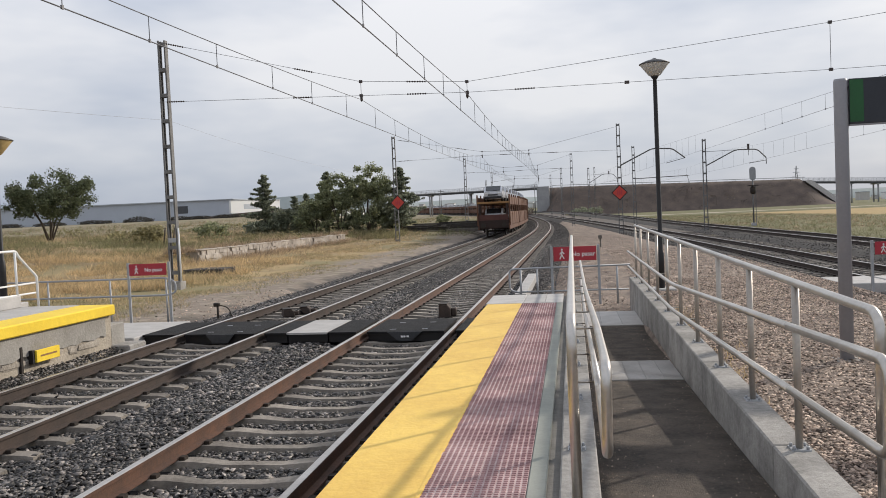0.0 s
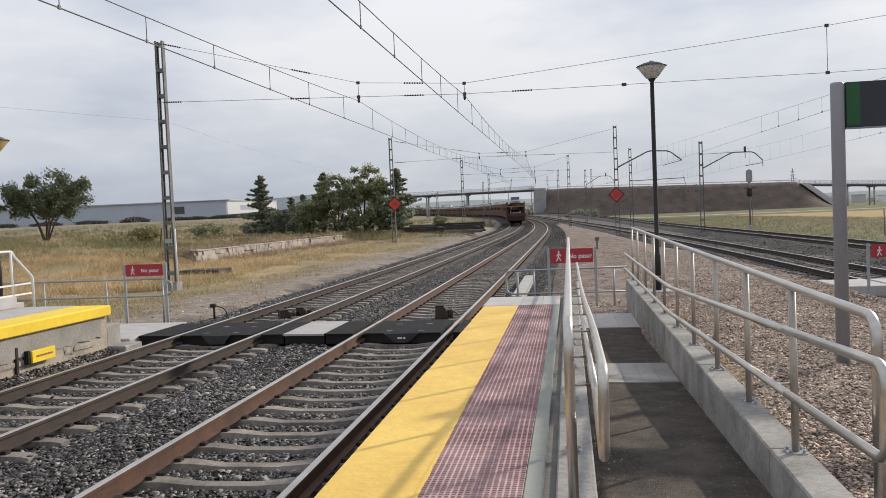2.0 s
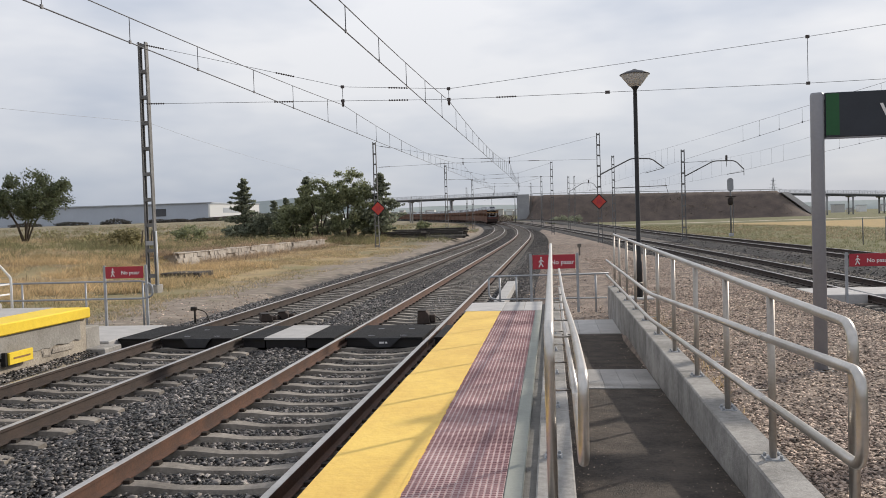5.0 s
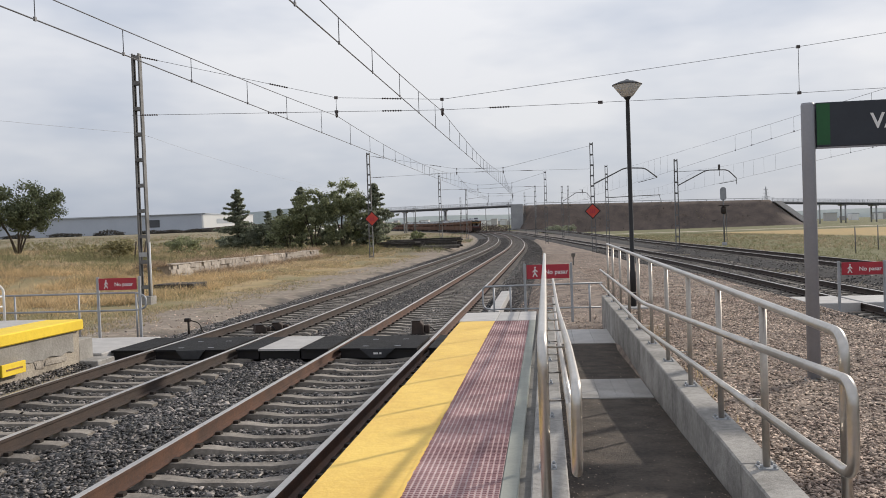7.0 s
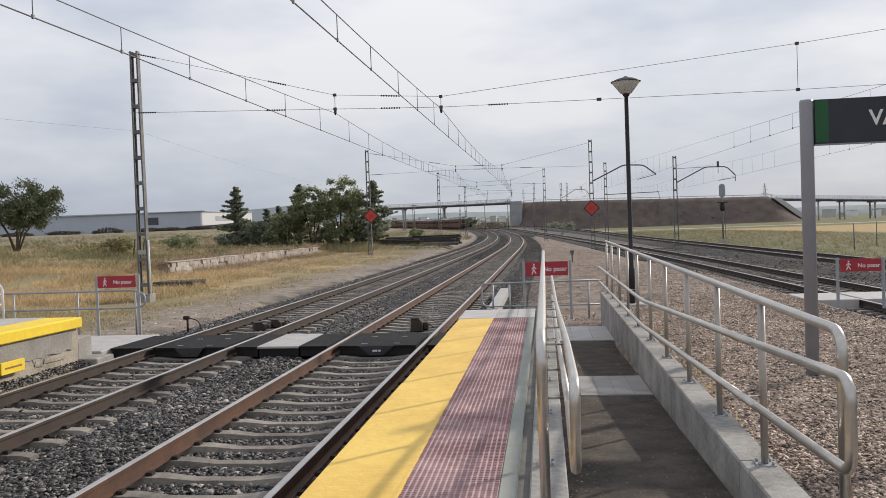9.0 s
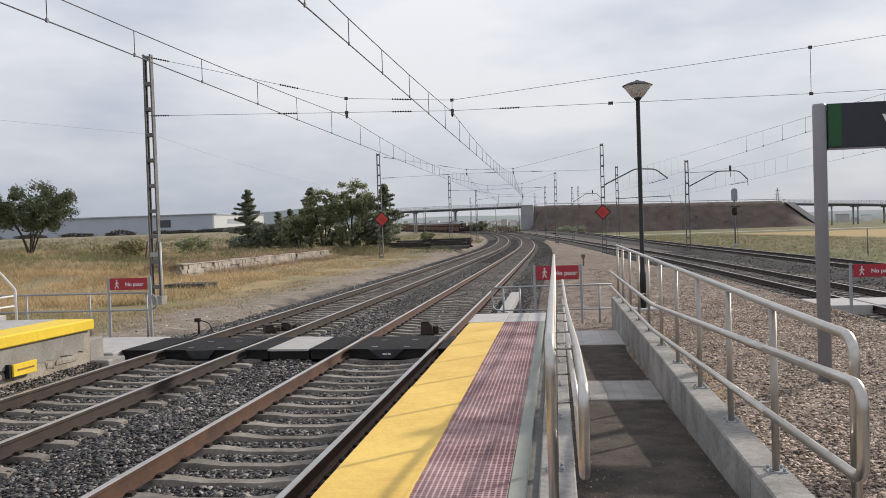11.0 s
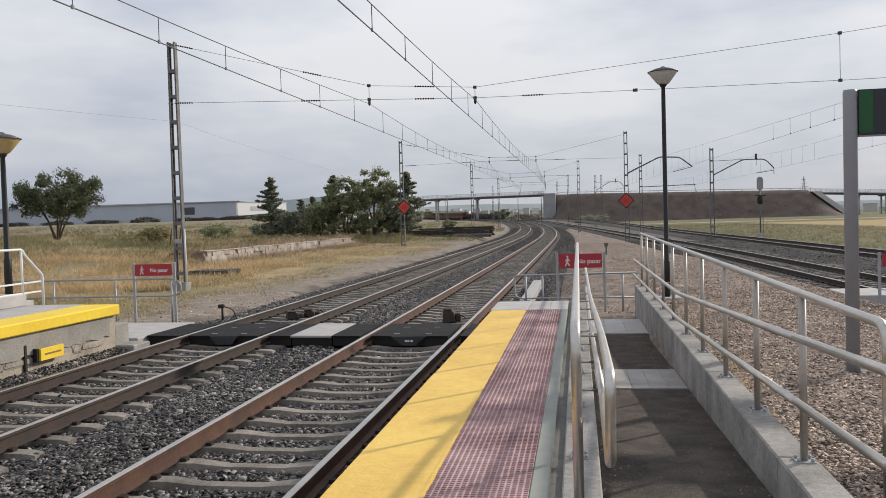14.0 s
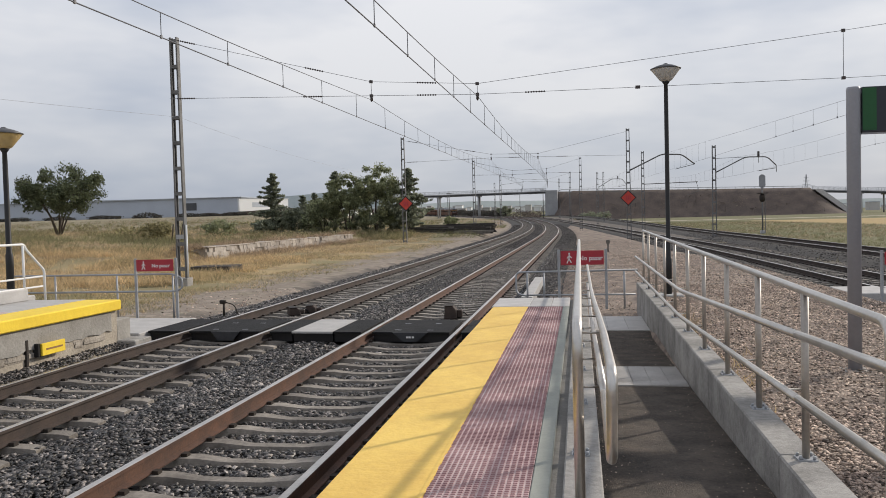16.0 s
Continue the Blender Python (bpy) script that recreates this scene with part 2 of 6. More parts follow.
def let_light_through(m, share):
    """Leaves and blades pass on some of the light that falls on their back."""
    n, l = m.node_tree.nodes, m.node_tree.links
    p = n["Principled BSDF"]
    tr, mx = n.new("ShaderNodeBsdfTranslucent"), n.new("ShaderNodeMixShader")
    mx.inputs["Fac"].default_value = share
    l.new(p.inputs["Base Color"].links[0].from_socket, tr.inputs["Color"])
    l.new(p.outputs["BSDF"], mx.inputs[1])
    l.new(tr.outputs["BSDF"], mx.inputs[2])
    l.new(mx.outputs["Shader"], n["Material Output"].inputs["Surface"])


for _k in ("leaf", "leafdark", "leafolive", "drygrass", "greengrass", "browngrass", "vergegreen", "hay", "hedge"):
    let_light_through(M[_k], 0.48)


# ---- mesh helpers ----
def part(name, bm, material, parent=None, label=""):
    me = bpy.data.meshes.new(name)
    bm.to_mesh(me)
    bm.free()
    for k in (material if isinstance(material, (list, tuple)) else [material]):
        me.materials.append(k)
    ob = new(name, me)
    if parent is not None:
        ob.parent = parent
    if label:
        tagged(ob, label)
    return ob


def piece(name, me, parent, m=None):
    """One more object on a shared mesh."""
    ob = new(name, me)
    ob.parent = parent
    if m is not None:
        ob.matrix_basis = m
    return ob


def mesh_np(name, v, f, material, smooth=False):
    me = bpy.data.meshes.new(name)
    me.from_pydata([tuple(p) for p in v], [], [tuple(q) for q in f])
    for k in (material if isinstance(material, (list, tuple)) else [material]):
        me.materials.append(k)
    if smooth:
        me.shade_smooth()
    return me


def empty(name, m=None, label="", category="", group="", kind=""):
    ob = new(name)
    ob.empty_display_size = 0.1
    if m is not None:
        ob.matrix_basis = m
    return tagged(ob, label, category, group, kind)


def box(bm, x0, y0, z0, x1, y1, z1, bev=0.0, mi=0):
    r = bmesh.ops.create_cube(bm, size=1.0)
    vs = r["verts"]
    for v in vs:
        v.co = Vector((x0 + (v.co.x + 0.5) * (x1 - x0), y0 + (v.co.y + 0.5) * (y1 - y0), z0 + (v.co.z + 0.5) * (z1 - z0)))
    fs = {f for v in vs for f in v.link_faces}
    for f in fs:
        f.material_index = mi
    if bev:
        es = list({e for v in vs for e in v.link_edges})
        bmesh.ops.bevel(bm, geom=es, offset=bev, segments=1, affect="EDGES")
    return bm


def boxed(*a, **k):
    return box(bmesh.new(), *a, **k)


def tube(bm, pts, r, seg=8, closed_ends=True):
    """A round bar along points; r a number or one for each point."""
    pts = [Vector(p) for p in pts]
    rs = r if isinstance(r, (list, tuple)) else [r] * len(pts)
    rings = []
    up = None
    for i, p in enumerate(pts):
        d = (pts[min(i + 1, len(pts) - 1)] - pts[max(i - 1, 0)]).normalized()
        if up is None or abs(up.dot(d)) > 0.98:
            up = Vector((0, 0, 1)) if abs(d.z) < 0.9 else Vector((1, 0, 0))
        a = d.cross(up).normalized()
        b = a.cross(d).normalized()
        up = b
        rings.append([bm.verts.new(p + (a * math.cos(2 * math.pi * k / seg) + b * math.sin(2 * math.pi * k / seg)) * rs[i]) for k in range(seg)])
    for i in range(len(rings) - 1):
        for k in range(seg):
            f = bm.faces.new((rings[i][k], rings[i][(k + 1) % seg], rings[i + 1][(k + 1) % seg], rings[i + 1][k]))
            f.smooth = seg > 5
    if closed_ends:
        bm.faces.new(rings[0][::-1])
        bm.faces.new(rings[-1])
    return bm


def tubed(*a, **k):
    return tube(bmesh.new(), *a, **k)


def lathe(bm, prof, seg=20, centre=(0, 0, 0), mi=0):
    """Turned form from (radius, height) pairs."""
    c = Vector(centre)
    rings = [[bm.verts.new(c + Vector((max(r, 1e-4) * math.cos(2 * math.pi * k / seg), max(r, 1e-4) * math.sin(2 * math.pi * k / seg), h))) for k in range(seg)] for r, h in prof]
    for i in range(len(rings) - 1):
        for k in range(seg):
            f = bm.faces.new((rings[i][k], rings[i][(k + 1) % seg], rings[i + 1][(k + 1) % seg], rings[i + 1][k]))
            f.smooth, f.material_index = True, mi
    bm.faces.new(rings[0][::-1]).material_index = mi
    bm.faces.new(rings[-1]).material_index = mi
    return bm


def prism(bm, outline, y0, y1, axis="y", mi=0):
    """An outline in (x, z) drawn out along y, or in (y, z) along x, or in (x, y) along z."""
    def P(a, b, h):
        return {"y": (a, h, b), "x": (h, a, b), "z": (a, b, h)}[axis]
    lo = [bm.verts.new(P(a, b, y0)) for a, b in outline]
    hi = [bm.verts.new(P(a, b, y1)) for a, b in outline]
    n = len(outline)
    fs = [bm.faces.new((lo[i], lo[(i + 1) % n], hi[(i + 1) % n], hi[i])) for i in range(n)]
    fs += [bm.faces.new(lo[::-1]), bm.faces.new(hi)]
    for f in fs:
        f.material_index = mi
    bmesh.ops.recalc_face_normals(bm, faces=fs)
    return bm


def text_mesh(name, body, size, material, parent, m):
    cu = bpy.data.curves.new(name, "FONT")
    cu.body, cu.size, cu.extrude, cu.offset = body, size, 0.002, size * 0.018
    tmp = bpy.data.objects.new(name, cu)
    scene.collection.objects.link(tmp)
    me = bpy.data.meshes.new_from_object(tmp.evaluated_get(bpy.context.evaluated_depsgraph_get()))
    bpy.data.objects.remove(tmp)
    me.materials.clear()
    me.materials.append(material)
    ob = new(name, me)
    ob.parent, ob.matrix_basis = parent, m
    return ob


# ---- the line: plan and profile ----
BEND, RADIUS = 78.0, 1150.0


def bend(y):
    return -max(0.0, y - BEND) ** 2 / (2 * RADIUS)


def level(y):
    """Height of the rail tops along the line."""
    if y < 40:
        return 0.0
    if y < 250:
        return 0.00003 * (y - 40) ** 2
    d = min(y, 760.0) - 250
    return 1.323 + 0.0035 * d + 0.00002 * d * d


def main_x(y):
    return bend(y)


def far_x(y):
    return bend(y) - 3.86


def yard_x(y):
    return 12.2 - 0.00035 * y * y if y < 180 else bend(y) + 5.3 + (12.2 - 0.00035 * 180 ** 2 - bend(180) - 5.3)


def outer_x(y):
    return 18.35 - 0.00019 * y * y


def sstep(a, b, v):
    q = min(1.0, max(0.0, (v - a) / (b - a)))
    return q * q * (3 - 2 * q)


def ground_z(x, y):
    """Lie of the land."""
    u = x - bend(y)
    zt = level(y)
    z = zt - 0.62
    left = sstep(-6.3, -7.6, u)
    z += left * 0.30
    # raised field behind the old loading bank
    bank_edge = -19.8
    if u < -10:
        f = sstep(-10, -17, u) * 0.22
        rise = sstep(bank_edge - 0.2, bank_edge - 0.9, u) * sstep(40, 49, y) * sstep(92, 84, y) * 0.55
        rise2 = sstep(bank_edge - 1, -46, u) * 1.25 * sstep(15, 60, y)
        rise3 = sstep(80, 110, y) * sstep(-14, -24, u) * 0.6 * (1 - sstep(bank_edge - 0.2, bank_edge - 0.9, u) * sstep(92, 84, y) * 0.9)
        z += f + max(rise + rise2 * 0.8, rise3 + rise2 * 0.6)
        z += sstep(-30, -90, u) * 0.016 * max(0.0, min(y, 520) - 110)
        z = z - zt * sstep(-12, -40, u)
    z += 0.5 * sstep(-6.8, -9.0, u) * sstep(84, 93, y) * sstep(150, 122, y) * sstep(-30, -20, u)
    right = sstep(2.0, 3.4, u) * sstep(17.6, 18.6, y) + sstep(4.0, 4.5, u) * (1 - sstep(17.6, 18.6, y))
    g = (0.13 * sstep(60, 30, y) - 0.25 * sstep(30, 60, y)) - 0.28 * sstep(5.2, 4.6, u) * sstep(30, 22, y) * sstep(14.5, 18, y)
    if x > 1:
        flat = sstep(yard_x(y) - 1.6, yard_x(y) - 2.6, x)
        z = z * (1 - right) + right * (flat * g + (1 - flat) * (-0.42) + zt * sstep(60, 160, y) * sstep(30, 6, u))
    return z


def surface_z(x, y):
    """The land with its small swells."""
    swell = 0.05 * noise.noise(Vector((x * 0.35, y * 0.35, 0))) + (0.16 * noise.noise(Vector((x * 0.11, y * 0.11, 3))) if x < -14 else 0)
    return ground_z(x, y) + swell * (0.35 if abs(x - 5) < 8 else 1)


# ---- ground ----
def ground_material():
    m = bpy.data.materials.new("ground_soil_and_grass")
    m.use_nodes = True
    n, l = m.node_tree.nodes, m.node_tree.links
    p = n["Principled BSDF"]
    p.inputs["Roughness"].default_value, p.inputs["Specular IOR Level"].default_value = 0.95, 0.15
    co, sep = n.new("ShaderNodeTexCoord"), n.new("ShaderNodeSeparateXYZ")
    l.new(co.outputs["Object"], sep.inputs["Vector"])

    def math_node(op, a, b=None, c=None):
        k = n.new("ShaderNodeMath")
        k.operation = op
        for i, v in enumerate((a, b, c)):
            if v is None:
                continue
            if isinstance(v, (int, float)):
                k.inputs[i].default_value = v
            else:
                l.new(v, k.inputs[i])
        return k.outputs["Value"]

    def noise_node(scale, detail=4, vec=None):
        k = n.new("ShaderNodeTexNoise")
        k.inputs["Scale"].default_value, k.inputs["Detail"].default_value = scale, detail
        l.new(vec or co.outputs["Object"], k.inputs["Vector"])
        return k.outputs["Fac"]

    def ramp(v, a, b):
        k = n.new("ShaderNodeMapRange")
        k.interpolation_type = "SMOOTHSTEP"
        k.inputs["From Min"].default_value, k.inputs["From Max"].default_value = a, b
        l.new(v, k.inputs["Value"])
        return k.outputs["Result"]

    def mix(fac, a, b):
        k = n.new("ShaderNodeMix")
        k.data_type = "RGBA"
        if isinstance(fac, (int, float)):
            k.inputs["Factor"].default_value = fac
        else:
            l.new(fac, k.inputs["Factor"])
        for s, v in (("A", a), ("B", b)):
            if isinstance(v, tuple):
                k.inputs[s].default_value = (*v, 1)
            else:
                l.new(v, k.inputs[s])
        return k.outputs["Result"]

    yb = math_node("MAXIMUM", math_node("SUBTRACT", sep.outputs["Y"], BEND), 0.0)
    u0 = math_node("ADD", sep.outputs["X"], math_node("DIVIDE", math_node("MULTIPLY", yb, yb), 2 * RADIUS))
    big, mid, fine = noise_node(0.12), noise_node(0.7, 5), noise_node(9, 5)
    u = math_node("ADD", u0, math_node("MULTIPLY", math_node("SUBTRACT", mid, 0.5), 3.2))
    dry = mix(ramp(big, 0.38, 0.6), (0.40, 0.30, 0.165), (0.25, 0.215, 0.12))
    dry = mix(ramp(mid, 0.45, 0.7), dry, (0.27, 0.20, 0.12))
    dry = mix(ramp(sep.outputs["Y"], 62.0, 95.0), dry, mix(ramp(big, 0.4, 0.6), (0.30, 0.255, 0.175), (0.215, 0.19, 0.125)))
    dirt = mix(fine, (0.30, 0.25, 0.205), (0.20, 0.165, 0.135))
    grav = mix(ramp(noise_node(1.6, 6), 0.4, 0.62), mix(fine, (0.37, 0.30, 0.245), (0.23, 0.18, 0.145)), mix(fine, (0.21, 0.17, 0.145), (0.12, 0.095, 0.08)))
    grit = mix(fine, (0.20, 0.175, 0.155), (0.06, 0.053, 0.047))
    green = mix(ramp(mid, 0.35, 0.65), (0.125, 0.13, 0.065), (0.195, 0.175, 0.10))
    stubble = mix(ramp(mid, 0.35, 0.7), (0.42, 0.30, 0.14), (0.33, 0.25, 0.13))
    dirt = mix(ramp(mid, 0.5, 0.72), dirt, (0.22, 0.19, 0.13))
    dirt = mix(math_node("MULTIPLY", ramp(noise_node(2.3, 5), 0.5, 0.62), 0.6), dirt, (0.37, 0.32, 0.265))
    left = mix(ramp(u, -9.8, -11.5), dirt, dry)
    left = mix(ramp(u, -7.6, -6.8), left, grit)
    right = mix(ramp(u, 8.2, 10.2), grav, grit)
    right = mix(ramp(u, 21.0, 22.5), right, green)
    yy = math_node("ADD", sep.outputs["Y"], math_node("MULTIPLY", math_node("SUBTRACT", big, 0.5), 10.0))
    field = mix(math_node("MULTIPLY", ramp(u0, 44.0, 50.0), ramp(yy, 105.0, 115.0)), green, stubble)
    field = mix(ramp(yy, 195.0, 205.0), field, green)
    field = mix(math_node("MULTIPLY", ramp(yy, 236.0, 238.0), ramp(yy, 248.0, 246.0)), field, (0.46, 0.40, 0.32))
    right = mix(ramp(u, 21.0, 22.5), right, field)
    col = mix(ramp(u0, 1.5, 2.5), left, right)
    l.new(col, p.inputs["Base Color"])
    bp = n.new("ShaderNodeBump")
    bp.inputs["Strength"].default_value, bp.inputs["Distance"].default_value = 0.8, 0.03
    l.new(noise_node(16, 6), bp.inputs["Height"])
    l.new(bp.outputs["Normal"], p.inputs["Normal"])
    return m


def graded(points):
    out = []
    for a, b, step in points:
        k = max(1, round((b - a) / step))
        out += [a + (b - a) * i / k for i in range(k)]
    return out + [points[-1][1]]


def make_ground():
    xs = graded([(-2500, -400, 150), (-400, -100, 15), (-100, -50, 2.5), (-50, 24, 0.5), (24, 80, 4), (80, 400, 20), (400, 2500, 150)])
    ys = graded([(-300, -20, 20), (-20, 110, 1.0), (110, 420, 4), (420, 700, 20), (700, 4000, 150)])
    v = []
    for y in ys:
        for x in xs:
            v.append((x, y, surface_z(x, y)))
    w = len(xs)
    f = [(j * w + i, j * w + i + 1, (j + 1) * w + i + 1, (j + 1) * w + i) for j in range(len(ys) - 1) for i in range(w - 1)]
    ob = new("ground", mesh_np("ground", v, f, ground_material(), True))
    tagged(ob, "dry grassy field, dirt path and brown gravel", "ground", kind="structure")


def ribbon(name, fx, half_top, half_bot, top, bot, y0, y1, step, material):
    """A bank of ballast that follows a line."""
    ys = graded([(y0, y1, step)])
    v, f = [], []
    offs = [(-half_bot, bot), (-half_top, top), (-half_top / 2, top + 0.005), (0, top - 0.01), (half_top / 2, top + 0.005), (half_top, top), (half_bot, bot)]
    for y in ys:
        c, z = fx(y), level(y) if fx in (main_x, far_x, mid_x) else yard_level(y)
        for o, h in offs:
            v.append((c + o, y, z + h + 0.02 * noise.noise(Vector((o * 2, y * 0.8, 1)))))
    w = len(offs)
    for j in range(len(ys) - 1):
        for i in range(w - 1):
            f.append((j * w + i, j * w + i + 1, (j + 1) * w + i + 1, (j + 1) * w + i))
    ob = new(name, mesh_np(name, v, f, material, True))
    return ob


def mid_x(y):
    return bend(y) - 1.93


def yard_level(y):
    return level(y) * sstep(60, 160, y)


def shoulder_z(x, y):
    """Height of the ballast shoulder of the main lines."""
    return level(y) - 0.262 - 0.334 * max(0.0, x - bend(y) - 2.42)


def stones(name, spots, size, material, label, category, flat=1.0):
    """Loose angular stones: uneven six-sided lumps, one mesh."""
    rng = np.random.default_rng(len(name) + len(spots))
    n = len(spots)
    k = np.arange(3) * 2 * np.pi / 3
    lo = np.stack([np.cos(k), np.sin(k), np.full(3, -0.45)], 1)
    hi = np.stack([np.cos(k + np.pi / 3) * 0.72, np.sin(k + np.pi / 3) * 0.72, np.full(3, 0.4)], 1)
    faces = np.array([(3, 4, 5), (0, 1, 3), (1, 4, 3), (1, 2, 4), (2, 5, 4), (2, 0, 5), (0, 3, 5)])
    c = np.concatenate([lo, hi])[None] * 0.62 + rng.uniform(-0.2, 0.2, (n, 6, 3))
    s = size * rng.lognormal(0, 0.3, (n, 1, 1)) * np.concatenate([rng.uniform(0.85, 1.5, (n, 1, 1)), rng.uniform(0.7, 1.1, (n, 1, 1)), rng.uniform(0.6, 1.1, (n, 1, 1))], 2)
    c = c * s * np.array((1.0, 1.0, flat))
    e = rng.uniform(-1.1, 1.1, n) * (1.0 if flat == 1.0 else 0.75)
    a = rng.uniform(0, 2 * np.pi, n)
    ce, se = np.cos(e)[:, None], np.sin(e)[:, None]
    x, y, z = c[:, :, 0], c[:, :, 1] * ce - c[:, :, 2] * se, c[:, :, 1] * se + c[:, :, 2] * ce
    cz, sz = np.cos(a)[:, None], np.sin(a)[:, None]
    v = np.stack([x * cz - y * sz, x * sz + y * cz, z], 2) + np.asarray(spots)[:, None, :]
    f = (faces[None] + (np.arange(n) * 6)[:, None, None]).reshape(-1, 3)
    me = bpy.data.meshes.new(name)
    me.vertices.add(n * 6)
    me.vertices.foreach_set("co", v.reshape(-1).astype(np.float32))
    me.loops.add(len(f) * 3)
    me.loops.foreach_set("vertex_index", f.reshape(-1).astype(np.int32))
    me.polygons.add(len(f))
    me.polygons.foreach_set("loop_start", (np.arange(len(f)) * 3).astype(np.int32))
    me.update(calc_edges=True)
    me.validate()
    me.materials.append(material)
    return tagged(new(name, me), label, category, kind="stuff")


def make_ballast():
    tagged(ribbon("ballast_bed", mid_x, 4.35, 5.6, -0.262, -0.68, -25, 700, 2.0, M["ballast"]), "crushed stone ballast under the main tracks, darkened as shaded gaps", "ballast", kind="structure")
    tagged(ribbon("ballast_bed_yard", yard_x, 2.0, 2.7, -0.23, -0.6, -10, 420, 2.0, M["ballast"]), "ballast under the siding track, darkened as shaded gaps", "ballast", kind="structure")
    tagged(ribbon("ballast_bed_outer", outer_x, 2.2, 3.2, -0.23, -0.6, -10, 420, 2.0, M["ballast"]), "ballast under the outer track, darkened as shaded gaps", "ballast", kind="structure")
    rng = np.random.default_rng(7)
    spots = []
    for y0, y1, k in ((-5.5, 3.6, 16000), (3.6, 13, 92000), (13, 26, 60000), (26, 60, 24000)):
        xs, ys = rng.uniform(-6.3, 1.75, k), rng.uniform(y0, y1, k)
        for x, y in zip(xs, ys):
            if min(abs(x - 0.87), abs(x + 0.87), abs(x + 2.99), abs(x + 4.73)) < 0.085 or 15.74 - 0.055 * x < y < 17.6 - 0.075 * x:
                continue
            on_sleeper = any(abs(x - c) < 1.33 and abs((y - f + 0.29) % 0.58 - 0.29) < 0.135 for c, f in ((0.0, 2.36), (-3.86, 2.6)))
            if on_sleeper and rng.uniform() > 0.002:
                continue
            hump = -0.245 + 0.03 * sstep(20, 34, y) + (0.045 * sstep(0.5, 0.2, abs(x + 1.93)))
            if on_sleeper:
                hump = -0.19
            hump += -0.33 * sstep(-6.15, -7.2, x) + (0.15 * sstep(-5.15, -5.6, x) if y < 15.1 else 0.0)
            spots.append((x, y, hump + rng.uniform(-0.015, 0.02)))
    stones("ballast_stones", spots, 0.041, M["stone"], "grey angular ballast stones between the rails", "ballast", 0.62)
    spots = []
    for k in range(19000):
        y = 18 + 62 * rng.uniform(0, 1) ** 1.3
        x = yard_x(y) + rng.uniform(-2.4, 5.6)
        if abs(abs(x - yard_x(y)) - 0.87) < 0.09:
            continue
        spots.append((x, y, max(-0.225 - 0.35 * sstep(2.0, 2.7, x - yard_x(y)), ground_z(x, y)) + rng.uniform(-0.01, 0.02)))
    gravel = []
    for y0, y1, k in ((-5.5, 3.2, 7000), (3.2, 9, 62000), (9, 24, 62000), (24, 45, 16000)):
        for x, y in zip(rng.uniform(4.73, 10.6, k), rng.uniform(y0, y1, k)):
            if x < yard_x(y) - 2.3 and (x > 4.9 or y < 21):
                gravel.append((x, y, surface_z(x, y) + rng.uniform(-0.002, 0.014)))
    for k in range(26000):
        x, y = rng.uniform(1.95, 7.5), 18.3 + 57 * rng.uniform() ** 1.5
        if x > 2.1 or y > 30:
            gravel.append((x, y, max(surface_z(x, y), shoulder_z(x, y)) + rng.uniform(-0.002, 0.014)))
    for k in range(9000):
        y = 17.8 + 50 * rng.uniform() ** 1.3
        x = bend(y) + rng.uniform(1.75, 2.2 + 0.02 * (y - 18))
        spots.append((x, y, max(ground_z(x, y), shoulder_z(x, y)) + rng.uniform(-0.01, 0.015)))
    stones("gravel_stones", gravel, 0.027, M["pebble"], "loose reddish brown gravel beside the ramp", "gravel", 0.5)
    distant = []
    for k in range(26000):
        y = 60 + 110 * rng.uniform() ** 1.3
        x = bend(y) + rng.uniform(-6.6, 2.9)
        if min(abs(x - bend(y) - 0.87), abs(x - bend(y) + 0.87), abs(x - bend(y) + 2.99), abs(x - bend(y) + 4.73)) > 0.12:
            u = abs(x - bend(y) + 1.93)
            distant.append((x, y, level(y) - 0.235 - 0.33 * max(0.0, u - 4.35)))
    stones("distant_ballast", distant, 0.07, M["stone_dk"], "coarse grey ballast along the distant tracks", "ballast")
    litter = []
    for k in range(1500):
        y = rng.uniform(18.5, 30)
        x = -6.6 - rng.uniform(0, 1) ** 1.6 * 5
        litter.append((x, y, surface_z(x, y) + rng.uniform(-0.01, 0.008)))
    stones("path_stones", litter, 0.035, M["pebble"], "scattered small stones on the dirt path", "gravel")
    for k in range(9000):
        y = 22 + 70 * rng.uniform(0, 1) ** 1.2
        x = outer_x(y) + rng.uniform(-3.0, 3.2)
        d = abs(x - outer_x(y))
        if abs(d - 0.87) < 0.1:
            continue
        spots.append((x, y, max(yard_level(y) - 0.225 - 0.37 * max(0.0, d - 2.2), ground_z(x, y)) + rng.uniform(-0.01, 0.02)))
    stones("siding_stones", spots, 0.06, M["stone_dk"], "grey ballast stones on the siding", "ballast")


RAIL = [(-0.07, -0.172), (0.07, -0.172), (0.07, -0.16), (0.012, -0.14), (0.01, -0.05), (0.036, -0.04), (0.036, -0.006), (0.028, 0.0), (-0.028, 0.0), (-0.036, -0.006), (-0.036, -0.04), (-0.01, -0.05), (-0.012, -0.14), (-0.07, -0.16)]


def rail_mesh(fx, side, lv, y0, y1, body):
    ys = graded([(y0, 70, 5.0), (70, y1, 4.0)])
    v, f = [], []
    for y in ys:
        for a, h in RAIL:
            v.append((fx(y) + side * 0.87 + a, y, lv(y) + h))
    k = len(RAIL)
    for j in range(len(ys) - 1):
        for i in range(k):
            f.append((j * k + i, (j + 1) * k + i, (j + 1) * k + (i + 1) % k, j * k + (i + 1) % k))
    me = mesh_np("rail", v, f, [body, M["rail_top"]])
    for q in me.polygons:
        if q.index % k in (6, 7, 8):
            q.material_index = 1
    return me


